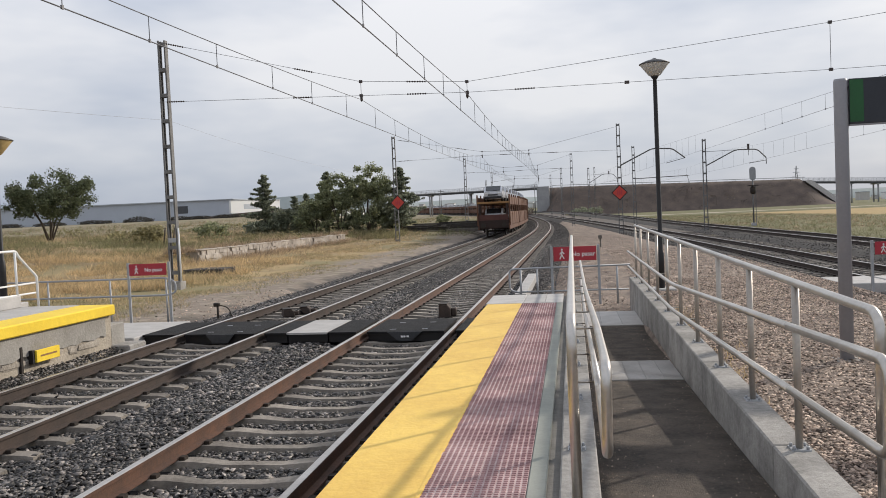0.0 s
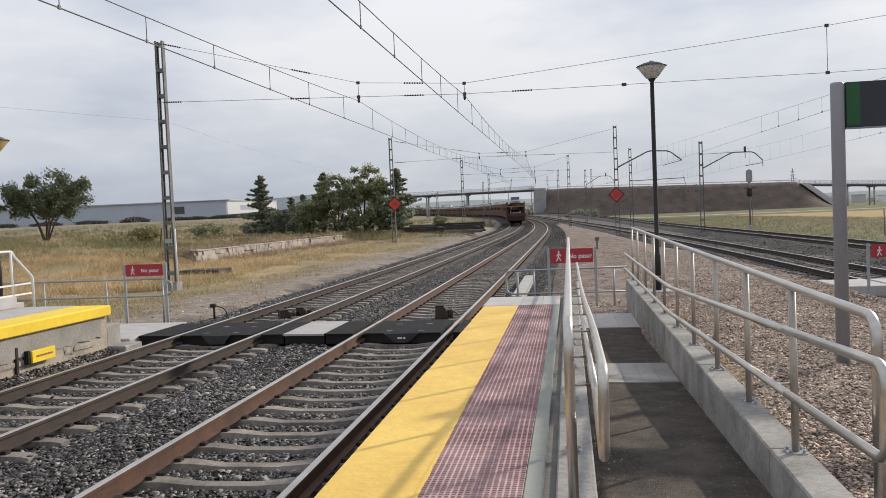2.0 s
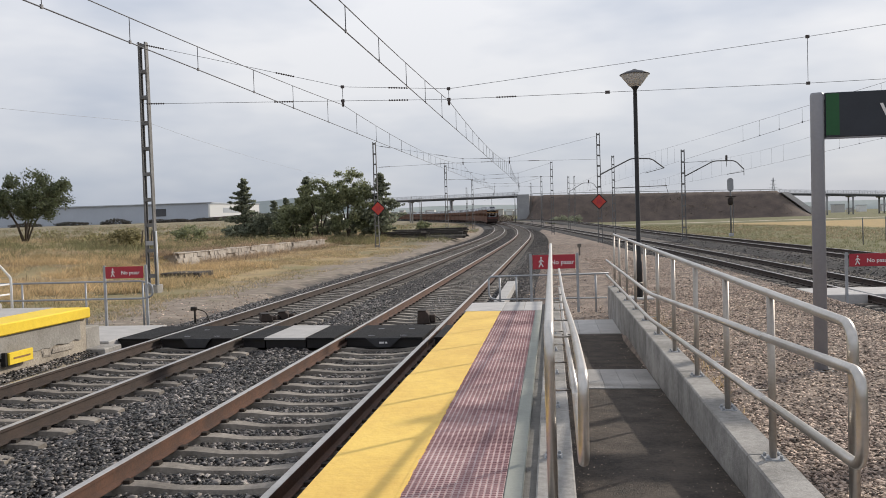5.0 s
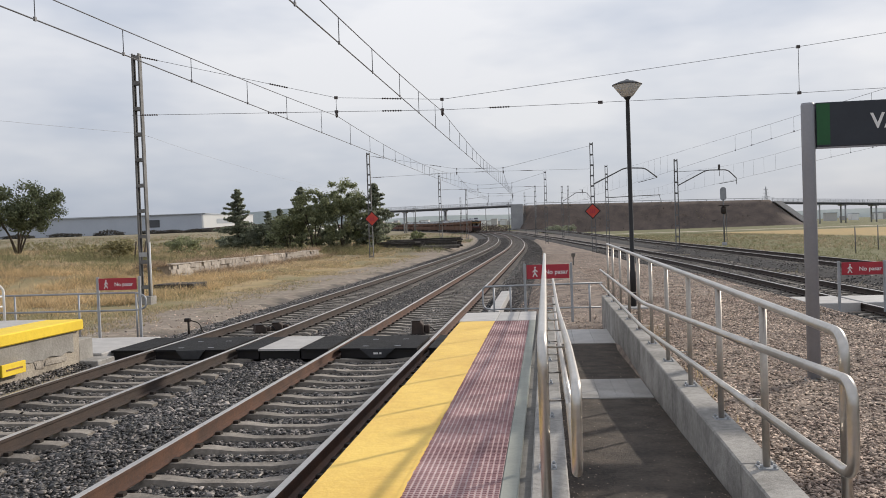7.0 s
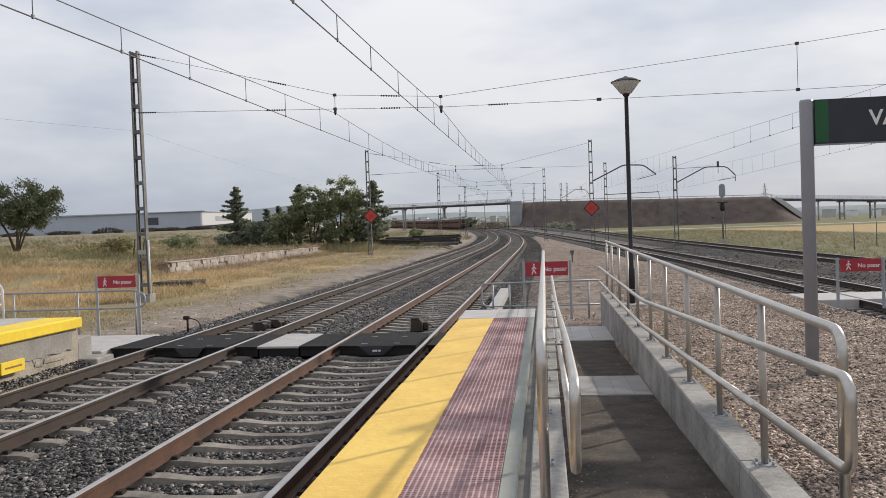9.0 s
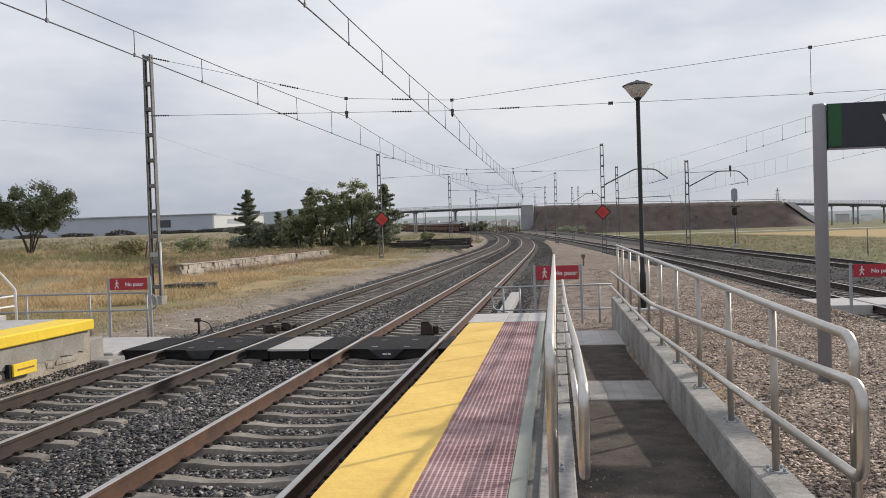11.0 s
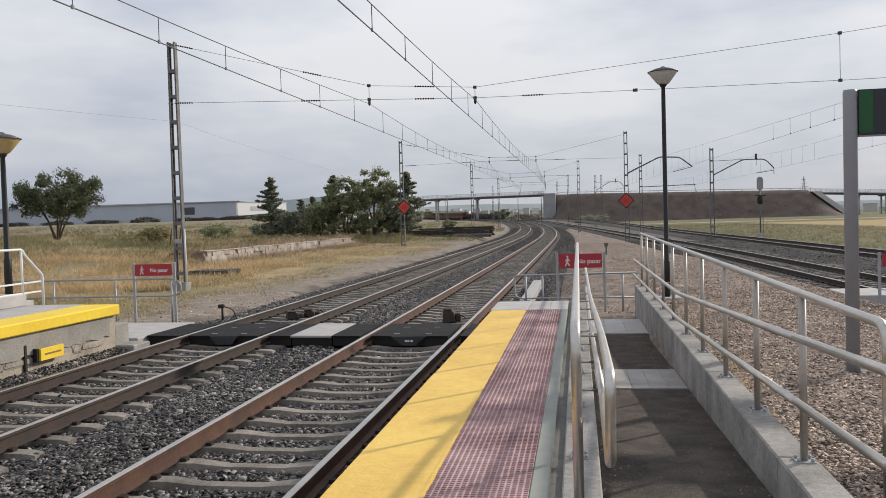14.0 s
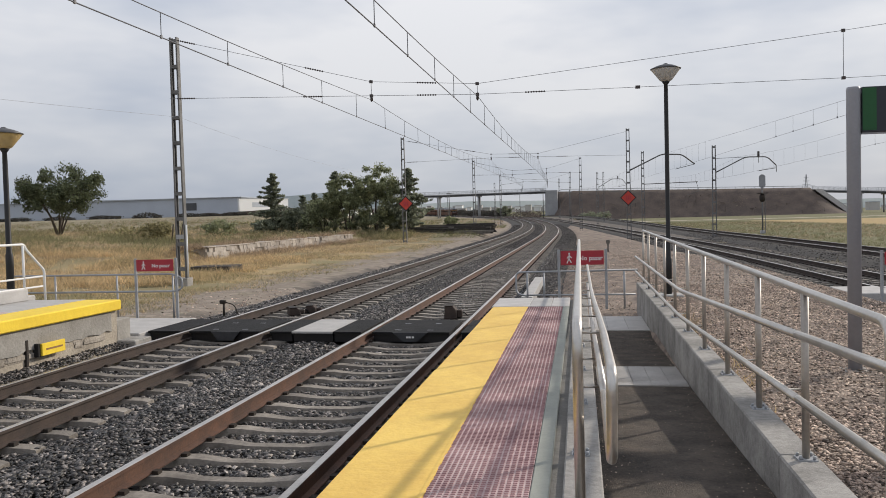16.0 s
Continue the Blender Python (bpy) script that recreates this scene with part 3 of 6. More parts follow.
def sleeper_mesh():
    """Concrete sleeper, waisted and lower in the middle, with rail seats and clips."""
    bm = bmesh.new()
    out = [(-1.3, 0.10, -0.03), (-1.2, 0.11, -0.01), (-0.62, 0.11, 0.0), (-0.3, 0.09, -0.035), (0.3, 0.09, -0.035), (0.62, 0.11, 0.0), (1.2, 0.11, -0.01), (1.3, 0.10, -0.03)]
    rows = []
    for x, hw, z in out:
        rows.append([bm.verts.new((x, -hw - 0.02, -0.2)), bm.verts.new((x, -hw + 0.02, z)), bm.verts.new((x, hw - 0.02, z)), bm.verts.new((x, hw + 0.02, -0.2))])
    for a, b in zip(rows, rows[1:]):
        for i in range(3):
            bm.faces.new((a[i], b[i], b[i + 1], a[i + 1]))
    bm.faces.new(rows[0])
    bm.faces.new(rows[-1][::-1])
    for s in (-0.87, 0.87):
        for o in (-0.105, 0.105):
            box(bm, s + o - 0.032, -0.04, -0.005, s + o + 0.032, 0.04, 0.034, 0, 1)
    bmesh.ops.recalc_face_normals(bm, faces=bm.faces)
    me = bpy.data.meshes.new("sleeper")
    bm.to_mesh(me)
    bm.free()
    me.materials.append(M["sleeper"])
    me.materials.append(M["iron"])
    return me


def make_track(name, fx, lv, y0, y1, body, y_near, label, first):
    """Two rails on concrete sleepers."""
    tr = empty(name, None, label, "railway track", "railway tracks", kind="structure")
    for side in (-1, 1):
        piece("rail", rail_mesh(fx, side, lv, y0, y1, body), tr)
    me = sleeper_mesh()
    y, k = first - 14 * 0.58, 0
    rest = []
    while y < 330:
        dx = (fx(y + 0.5) - fx(y - 0.5))
        m = pose(fx(y), y, lv(y) - 0.178, 0, 0, -math.degrees(math.atan(dx)))
        if y < y_near:
            piece("sleeper", me, tr, m)
        else:
            rest.append(m)
        y += 0.58
    v, f = [], []
    base = [(p.co.copy()) for p in me.vertices]
    polys = [tuple(q.vertices) for q in me.polygons if q.material_index == 0 and len(q.vertices) == 4][:21]
    used = sorted({i for q in polys for i in q})
    remap = {i: k for k, i in enumerate(used)}
    for m in rest:
        o = len(v)
        v += [m @ base[i] for i in used]
        f += [tuple(o + remap[i] for i in q) for q in polys]
    if rest:
        ob = new("distant_sleepers", mesh_np("distant_sleepers", v, f, M["sleeper"]))
        ob.parent = tr
        tagged(ob, kind="stuff")


make_ground()
make_ballast()
make_track("main_track", main_x, level, -25, 700, M["rail_rust"], 95, "near main track, rust-brown rails with polished heads on concrete sleepers", 2.36)
make_track("far_track", far_x, level, -25, 900, M["rail_dark"], 95, "second main track, dark brown rails on concrete sleepers", 2.6)
make_track("siding_track", yard_x, yard_level, -8, 420, M["rail_dark"], 75, "siding track with dark rusty rails on concrete sleepers", 2.4)
make_track("outer_track", outer_x, yard_level, -8, 420, M["rail_dark"], 60, "outer track with dark rails behind the siding", 2.5)

PLAT = 0.575


def ramp_z(y):
    pts = [(-6, 0.575), (2.5, 0.55), (4.2, 0.355), (6.0, 0.275), (7.2, 0.23), (8.5, 0.175), (10.4, 0.11), (11.8, 0.075), (16.0, -0.02), (21, -0.05)]
    for (a, za), (b, zb) in zip(pts, pts[1:]):
        if y <= b:
            return za + (zb - za) * max(0.0, (y - a) / (b - a))
    return pts[-1][1]


def sheet(name, x0, x1, ys, fz, thick, material, parent=None, label=""):
    bm = bmesh.new()
    top = [[bm.verts.new((x, y, fz(y))) for x in (x0, x1)] for y in ys]
    bot = [[bm.verts.new((x, y, fz(y) - thick)) for x in (x0, x1)] for y in ys]
    for a, b, c, d in zip(top, top[1:], bot, bot[1:]):
        bm.faces.new((a[0], a[1], b[1], b[0]))
        bm.faces.new((c[1], c[0], d[0], d[1]))
        bm.faces.new((a[0], b[0], d[0], c[0]))
        bm.faces.new((b[1], a[1], c[1], d[1]))
    bm.faces.new((top[0][1], top[0][0], bot[0][0], bot[0][1]))
    bm.faces.new((top[-1][0], top[-1][1], bot[-1][1], bot[-1][0]))
    return part(name, bm, material, parent, label)


def make_platform():
    pl = empty("platform", None, "low platform with yellow edge and red tactile strip", "platform", kind="structure")
    # darker concrete puts the shade under the overhanging slabs into the body colour
    part("platform_body", boxed(1.82, -6, -0.6, 3.02, 14.86, PLAT - 0.05), M["concrete_dk"], pl)
    part("end_block", boxed(1.78, 14.87, -0.6, 3.10, 16.36, PLAT - 0.06), M["concrete"], pl)
    # yellow edge slabs, a little uneven
    rng = random.Random(4)
    y = -6.0
    slab = boxed(0, 0, 0, 0.60, 0.9935, 0.10)
    ob0 = part("edge_slab", slab, M["yellow"], pl)
    while y < 14.8:
        m = pose(1.70 + rng.uniform(-0.006, 0.006), y, PLAT - 0.10)
        if y == -6.0:
            ob0.matrix_basis = m
        else:
            piece("edge_slab", ob0.data, pl, m)
        y += 0.9935
    # paint that ran unevenly over the tiles
    wob = random.Random(77)
    edge = [(2.304 + 0.011 * noise.noise(Vector((0.02 * i * 9, 0, 5))) + wob.uniform(-0.002, 0.009), -1.0 + 0.04 * i) for i in range(396)]
    bm = bmesh.new()
    lo = [bm.verts.new((2.285, y, PLAT + 0.0045)) for _, y in edge]
    hi = [bm.verts.new((x, y, PLAT + 0.0045)) for x, y in edge]
    foot = [bm.verts.new((x + 0.002, y, PLAT - 0.01)) for x, y in edge]
    for i in range(len(edge) - 1):
        bm.faces.new((lo[i], hi[i], hi[i + 1], lo[i + 1]))
        bm.faces.new((hi[i], foot[i], foot[i + 1], hi[i + 1]))
    part("paint_edge", bm, M["yellow"], pl)
    # red tiles with rows of small raised bars
    bm = boxed(0, 0, 0, 0.3035, 0.3035, 0.05, 0.0)
    for i in range(8):
        for j in range(8):
            x, yy = 0.008 + i * 0.0378, 0.010 + j * 0.0380
            v = [bm.verts.new(p) for p in ((x, yy, 0.05), (x + 0.028, yy, 0.05), (x + 0.028, yy + 0.017, 0.05), (x, yy + 0.017, 0.05),
                                           (x + 0.003, yy + 0.003, 0.056), (x + 0.025, yy + 0.003, 0.056), (x + 0.025, yy + 0.014, 0.056), (x + 0.003, yy + 0.014, 0.056))]
            for q in ((4, 5, 6, 7), (0, 1, 5, 4), (1, 2, 6, 5), (2, 3, 7, 6), (3, 0, 4, 7)):
                bm.faces.new([v[k] for k in q]).material_index = 1
    t0 = part("tactile_tile", bm, [M["tactile"], M["stud"]], pl)
    first = True
    for i in range(2):
        for j in range(68):
            m = pose(2.302 + i * 0.305, -6.0 + j * 0.3065, PLAT - 0.053)
            if first:
                t0.matrix_basis, first = m, False
            else:
                piece("tactile_tile", t0.data, pl, m)
    part("coping_strip", boxed(2.914, -6, PLAT - 0.06, 3.022, 14.86, PLAT + 0.004, 0.006), M["strip"], pl)
    part("gutter", boxed(3.022, -6, PLAT - 0.5, 3.10, 16.3, PLAT - 0.035), M["concrete_dk"], pl)
    # pale end slabs
    for i, (a, b) in enumerate(((1.66, 2.32), (2.324, 2.70), (2.704, 3.02))):
        part("end_slab", boxed(a, 14.88, PLAT - 0.06, b, 16.36, PLAT + 0.003, 0.008), M["concrete_lt"], pl)


def make_ramp():
    ys = graded([(-6, 21, 0.5)])
    rp = empty("ramp", None, "dark asphalt access ramp between concrete walls", "ramp", kind="structure")
    sheet("ramp_surface", 3.34, 4.47, [y for y in ys if y <= 16.0], ramp_z, 0.3, M["asphalt"], rp)
    for i in range(3):
        sheet("foot_slab", 3.34 + i * 0.378, 3.714 + i * 0.378, [16.0, 17.1, 18.25], lambda y: ramp_z(y) + 0.012, 0.3, M["concrete_lt"], rp)
    # ridged warning tiles across the ramp
    for k in range(5):
        x0 = 3.40 + k * 0.213
        bm = bmesh.new()
        rows = [10.37 + 0.04 * i for i in range(37)]
        for i, y in enumerate(rows[:-1]):
            h = 0.016 if i % 2 == 0 else 0.002
            box(bm, x0, y, ramp_z(y) - 0.03, x0 + 0.207, y + 0.038, ramp_z(y) + h)
        part("ridged_tile", bm, M["concrete_lt"], rp)
    rng = np.random.default_rng(61)
    grit = []
    for k in range(1500):
        y = 3.4 + 13 * rng.uniform() ** 1.4
        x = 3.35 + 0.35 * rng.uniform() ** 3 if rng.uniform() < 0.4 else (4.46 - 0.4 * rng.uniform() ** 3 if rng.uniform() < 0.6 else rng.uniform(3.36, 4.4))
        grit.append((x, y, ramp_z(y) + 0.003))
    stones("ramp_grit", grit, 0.0065, M["pebble"], "loose pale grit along the ramp edges", "gravel")
    kb = part("kerb", boxed(3.10, -6, -0.5, 3.335, 16.6, PLAT, 0.01), M["concrete"])
    tagged(kb, "pale concrete kerb carrying the platform handrail", "kerb", kind="structure")
    bm = bmesh.new()
    y = -6.0
    while y < 19.65:
        box(bm, 4.475, y, -0.5, 4.715, min(y + 2.994, 19.7), PLAT, 0.012)
        y += 3.0
    wl_ = part("ramp_wall", bm, M["concrete"])
    tagged(wl_, "grey cast concrete wall along the ramp", "wall", kind="structure")


def bent(pts, r=0.13, n=5):
    """Round the corners of a run of points."""
    pts = [Vector(p) for p in pts]
    out = [pts[0]]
    for a, b, c in zip(pts, pts[1:], pts[2:]):
        d0, d1 = (a - b), (c - b)
        k = min(r, d0.length * 0.45, d1.length * 0.45)
        p, q = b + d0.normalized() * k, b + d1.normalized() * k
        for i in range(n + 1):
            s = i / n
            out.append((1 - s) ** 2 * p + 2 * s * (1 - s) * b + s * s * q)
    return out + [pts[-1]]


def post_on(parent, x, y, z0, z1, r=0.024):
    part("post", tubed([(x, y, z0), (x, y, z1)], r, 10), M["steel_post"], parent)
    fl = boxed(x - 0.06, y - 0.06, z0, x + 0.06, y + 0.06, z0 + 0.008)
    for a in (-0.042, 0.042):
        for b in (-0.042, 0.042):
            lathe(fl, [(0.011, z0 + 0.008), (0.011, z0 + 0.026), (0.007, z0 + 0.03)], 6, (x + a, y + b, 0))
    part("foot_plate", fl, M["galv"], parent)


def make_handrails():
    # along the wall: top rail level, two rails that follow the ramp
    h = empty("ramp_handrail", None, "brushed steel handrail with two ramp rails on the wall", "handrail", "ramp handrails")
    X, XR = 4.62, 4.45
    part("top_rail", tubed(bent([(X, 4.44, PLAT), (X, 4.44, 1.635), (X, 19.45, 1.76)], 0.12), 0.026, 12), M["steel"], h)

    def zu(y):
        return 1.51 - 0.332 * min(1.0, (y - 4.0) / 7.1)

    def zd(y):
        return 1.125 - 0.281 * min(1.0, (y - 4.0) / 7.2)
    ys = [5.4, 7.0, 8.6, 10.2, 10.9, 11.4, 13, 16, 19.5]
    part("loop_end", tubed(bent([(XR, 5.4, zd(5.4)), (XR, 3.85, 1.13), (XR, 3.85, 1.52), (XR, 5.4, zu(5.4))], 0.10), 0.024, 12), M["steel"], h)
    part("upper_ramp_rail", tubed([(XR, y, zu(y)) for y in ys], 0.024, 12), M["steel"], h)
    part("lower_ramp_rail", tubed([(XR, y, zd(y)) for y in ys], 0.024, 12), M["steel"], h)
    for y in (5.91, 7.3, 8.73, 10.24, 11.7, 13.2, 14.7, 16.3, 18.0, 19.4):
        post_on(h, X, y, PLAT, 1.64 + 0.0083 * (y - 4.44) - 0.02)
        for zz in (zu(y), zd(y)):
            part("bracket", tubed([(X, y, zz - 0.03), (XR, y, zz - 0.03), (XR, y, zz)], 0.007, 6), M["steel"], h)
    g = empty("platform_handrail", None, "brushed steel double handrail on the platform kerb", "handrail", "ramp handrails")
    X = 3.205
    part("top_rail", tubed(bent([(X, 4.45, PLAT), (X, 4.45, 1.64), (X, 17.4, 1.64)], 0.14), 0.026, 12), M["steel"], g)

    def zl(y):
        return 1.49 - 0.36 * sstep(3, 13, y) - 0.02 * sstep(12, 19, y)
    pts = [(3.36, y, zl(y)) for y in (4.0, 5.5, 7, 8.5, 10, 12, 15, 17.6)]
    low = [(3.355, y, zl(y) - 0.36) for y in (4.0, 5.5, 7, 8.5, 10, 12, 15, 17.6)]
    part("upper_ramp_rail", tubed(bent([low[1], (3.345, 3.95, 1.105), (3.35, 3.95, 1.50), pts[1]], 0.09) + pts[2:], 0.024, 12), M["steel"], g)
    part("lower_ramp_rail", tubed(low[1:], 0.024, 10), M["steel"], g)
    for y in (5.92, 7.42, 8.95, 10.45, 11.95, 13.45, 14.95, 16.2):
        post_on(g, X, y, PLAT, 1.63)
        for zz in (zl(y) - 0.03, zl(y) - 0.39):
            part("bracket", tubed([(X, y, zz), (3.36, y, zz), (3.36, y, zz + 0.03)], 0.008, 6), M["steel"], g)


def no_pasar(x0, x1, y, z0, z1, foot, group, label, rot=0.0):
    """Red board between two slotted posts, with a walking figure drawn in plain bars."""
    s = empty("warning_sign", pose(x0, y, 0, 0, 0, rot), label, "sign", group)
    w = x1 - x0
    k = (z1 - z0)
    part("board", boxed(0.0, -0.012, z0, w, 0.012, z1, 0.004), M["signred"], s)
    for x in (-0.05, w + 0.05):
        bm = boxed(x - 0.03, 0.014, foot, x + 0.03, 0.07, z1 + 0.03, 0.006)
        for i in range(3):
            box(bm, x - 0.012, 0.008, z1 - 0.04 - 0.1 * i, x + 0.012, 0.02, z1 - 0.01 - 0.1 * i)
        part("post", bm, M["galv"], s)
    text_mesh("lettering", "No pasar", k * 0.44, M["letter"], s, pose(w * 0.42, -0.0135, z0 + k * 0.33, 90, 0, 0))
    ic = bmesh.new()
    cx, cz = w * 0.2, z0 + k * 0.5
    lathe(ic, [(k * 0.07, -0.001), (k * 0.07, 0.001)], 10, (0, 0, 0))
    bmesh.ops.rotate(ic, verts=ic.verts, cent=(0, 0, 0), matrix=Matrix.Rotation(radians(90), 3, "X"))
    bmesh.ops.translate(ic, verts=ic.verts, vec=(cx, -0.0145, cz + k * 0.30))
    for a, b in (((0, 0.2), (-0.02, -0.05)), ((-0.02, -0.05), (-0.16, -0.36)), ((-0.02, -0.05), (0.14, -0.34)), ((0, 0.17), (-0.16, -0.02)), ((0, 0.17), (0.16, 0.0))):
        tube(ic, [(cx + a[0] * k, -0.014, cz + a[1] * k), (cx + b[0] * k, -0.014, cz + b[1] * k)], k * 0.042, 5)
    part("figure", ic, M["letter"], s)
    return s


def make_fences():
    f = empty("barrier_fence", None, "grey tubular barrier closing the platform end", "fence", "barrier fences")
    y = 20.38
    part("rail", tubed(bent([(1.95, y, 0.22), (1.68, y, 0.28), (1.68, y, 0.80), (1.95, y, 0.80), (4.55, y, 0.82)], 0.12), 0.024, 8), M["galv"], f)
    part("rail", tubed([(1.9, y, 0.24), (4.5, y, 0.24)], 0.02, 8), M["galv"], f)
    for x in (1.95, 2.35, 3.2, 4.24):
        part("post", tubed([(x, y, -0.1), (x, y, 0.80)], 0.024, 8), M["galv"], f)
    no_pasar(2.76, 3.77, 20.3, 0.96, 1.30, -0.1, "warning signs", "red sign reading No pasar on the platform barrier")
    f2 = empty("barrier_fence", None, "grey tubular barrier beside the crossing path", "fence", "barrier fences")
    y = 19.46
    part("rail", tubed(bent([(-11.3, y, 0.95), (-6.75, y, 0.95), (-6.5, y, 0.85), (-6.5, y, 0.58), (-6.75, y, 0.52), (-11.3, y, 0.52)], 0.1), 0.024, 8), M["galv"], f2)
    for x in (-11.2, -9.95, -8.25, -6.75):
        part("post", tubed([(x, y, -0.3), (x, y, 0.95)], 0.024, 8), M["galv"], f2)
    no_pasar(-7.66, -6.68, 19.38, 1.03, 1.32, -0.2, "warning signs", "red sign reading No pasar on the crossing barrier")
    no_pasar(9.93, 10.80, 20.2, 0.86, 1.15, 0.0, "warning signs", "red sign reading No pasar beside the siding", -4)
    ks = empty("siding_crossing", None, "pale concrete crossing panels over the siding", "crossing", kind="structure")
    for a, b in ((9.9, 11.08), (11.21, 12.80), (12.94, 14.6)):
        part("panel", boxed(a, 22.3, -0.25, b, 24.3, 0.015, 0.015), M["concrete_lt"], ks)
    bm = bmesh.new()
    for i in range(7):
        box(bm, 1.64, 22.4 + i * 1.01, -0.5, 1.94, 22.4 + i * 1.01 + 1.0, 0.0, 0.01)
    tagged(part("track_kerb", bm, M["concrete_lt"]), "pale kerb stones beyond the platform end", "kerb", kind="structure")


def make_crossing():
    c = empty("foot_crossing", None, "black rubber foot crossing over both tracks with one pale panel", "crossing", kind="structure")
    spans = [(-5.56, -4.84), (-4.63, -3.10), (-2.88, -2.42), (-1.56, -0.98), (-0.76, 0.76), (0.98, 1.62)]

    def near(x):
        return 15.76 - 0.055 * x

    def away(x):
        return 17.6 - 0.075 * x

    def slab(x0, x1, front, back, z0, z1):
        bm = bmesh.new()
        prism(bm, [(x0, near(x0) + front), (x1, near(x1) + front), (x1, away(x1) + back), (x0, away(x0) + back)], z0, z1, "z")
        return bm
    for x0, x1 in spans:
        panel = part("rubber_panel", slab(x0, x1, 0, 0, -0.035, 0.004), M["rubber"], c)
        part("panel_core", slab(x0 + 0.01, x1 - 0.01, 0.07, -0.05, -0.2, -0.036), M["black"], panel)
        if x1 - x0 > 1.2:
            for q in (0.3, 0.72):
                for dy in (0.28, 1.25):
                    x = x0 + q * (x1 - x0)
                    part("lifting_slot", boxed(x - 0.06, near(x) + dy, 0.003, x + 0.06, near(x) + dy + 0.035, 0.007), M["galv"], panel)
    part("pale_panel", slab(-2.41, -1.57, -0.004, 0, -0.03, 0.008), M["concrete_lt"], c, "pale concrete panel")
    # black block drawn in place of the shadow beneath the pale panel
    part("panel_bed", slab(-2.40, -1.58, 0.07, -0.05, -0.2, -0.031), M["black"], c)
    for x, w0, w1 in ((-3.82, 0.30, 0.16), (0.0, 0.34, 0.13)):
        bm = bmesh.new()
        y = near(x) - 0.03
        prism(bm, [(x - w0, 0.002), (x + w0, 0.002), (x + w1, -0.175), (x - w1, -0.175)], y - 0.02, y + 0.02, "y")
        part("end_plate", bm, M["plate"], c, "dark grey trapezoid end plate")
        if x == 0.0:
            for i, w in enumerate((0.05, 0.035, 0.045)):
                part("mark_bar", boxed(x - 0.075 + i * 0.055, y - 0.026, -0.105, x - 0.075 + i * 0.055 + w, y - 0.0205, -0.07), M["letter"], c)
    part("approach_slab", boxed(-7.4, 15.75, -0.3, -5.58, 18.3, 0.0, 0.02), M["concrete_lt"], c)
    part("approach_slab", boxed(-6.3, 15.1, -0.4, -5.3, 15.74, -0.05, 0.02), M["concrete"], c)
    part("approach_slab", boxed(1.64, 16.4, -0.4, 3.04, 18.2, 0.0, 0.02), M["concrete_lt"], c)


make_platform()
make_ramp()
make_handrails()
make_fences()
make_crossing()
# ---- masts and overhead line ----
def lattice_mast(x, y, z0, z1, label, w0=0.36, w1=0.24, rot=0.0, pitch=0.95):
    """Two channels joined by batten plates on both faces."""
    ms = empty("catenary_mast", pose(x, y, z0, 0, 0, rot), label, "mast", "catenary masts")
    h = z1 - z0
    for s in (-1, 1):
        bm = bmesh.new()
        for yy in (-0.11, 0.08):
            prism(bm, [(s * w0 / 2 - 0.02, 0), (s * w0 / 2 + 0.03, 0), (s * w1 / 2 + 0.03, h), (s * w1 / 2 - 0.02, h)], yy, yy + 0.03, "y")
        prism(bm, [(s * (w0 / 2 + 0.03) - 0.008, 0), (s * (w0 / 2 + 0.03) + 0.008, 0), (s * (w1 / 2 + 0.03) + 0.008, h), (s * (w1 / 2 + 0.03) - 0.008, h)], -0.11, 0.11, "y")
        part("channel", bm, M["mast"], ms)
    k = int(h / pitch)
    for i in range(k + 1):
        z = 0.35 + i * (h - 0.5) / k
        w = w0 + (w1 - w0) * z / h
        for yy in (-0.118, 0.112):
            part("batten", boxed(-w / 2 - 0.03, yy - 0.005, z - 0.07, w / 2 + 0.03, yy + 0.005, z + 0.07), M["mast"], ms)
    part("footing", boxed(-0.3, -0.25, -0.6, 0.3, 0.25, 0.0, 0.02), M["concrete"], ms)
    return ms


def insulator(parent, p, d, n=6, length=0.55, fat=1.0):
    """A string of sheds along d."""
    p, d = Vector(p), Vector(d).normalized()
    pts, rs = [], []
    for i in range(n):
        a = length * i / n
        for da, r in ((0, 0.014), (0.02, 0.034), (0.05, 0.03), (0.055, 0.014)):
            pts.append(p + d * (a + da))
            rs.append(r * fat)
    part("insulator", tubed(pts, rs, 8), M["insul"], parent)


def diamond_sign(x, y, z, label):
    s = empty("diamond_sign", pose(x, y - 0.16, z), label, "sign", "diamond signs")
    bm = bmesh.new()
    prism(bm, [(0, -0.74), (0.74, 0), (0, 0.74), (-0.74, 0)], -0.02, 0.0)
    part("backing", bm, M["black"], s, "black diamond border")
    bm = bmesh.new()
    prism(bm, [(0, -0.63), (0.63, 0), (0, 0.63), (-0.63, 0)], -0.028, -0.022)
    part("face", bm, M["diared"], s, "red diamond face")
    for a in (-0.17, 0.0, 0.17):
        part("mark_bar", boxed(a - 0.05, -0.034, -0.2, a + 0.05, -0.0285, 0.2), M["signred"], s)
    part("clamp", boxed(-0.22, 0.0, -0.04, 0.22, 0.05, 0.04), M["galv"], s)


def tube_arm(parent, pts, r=0.05, name="arm"):
    part(name, tubed(bent(pts, 0.35, 4), r, 8), M["mast"], parent)


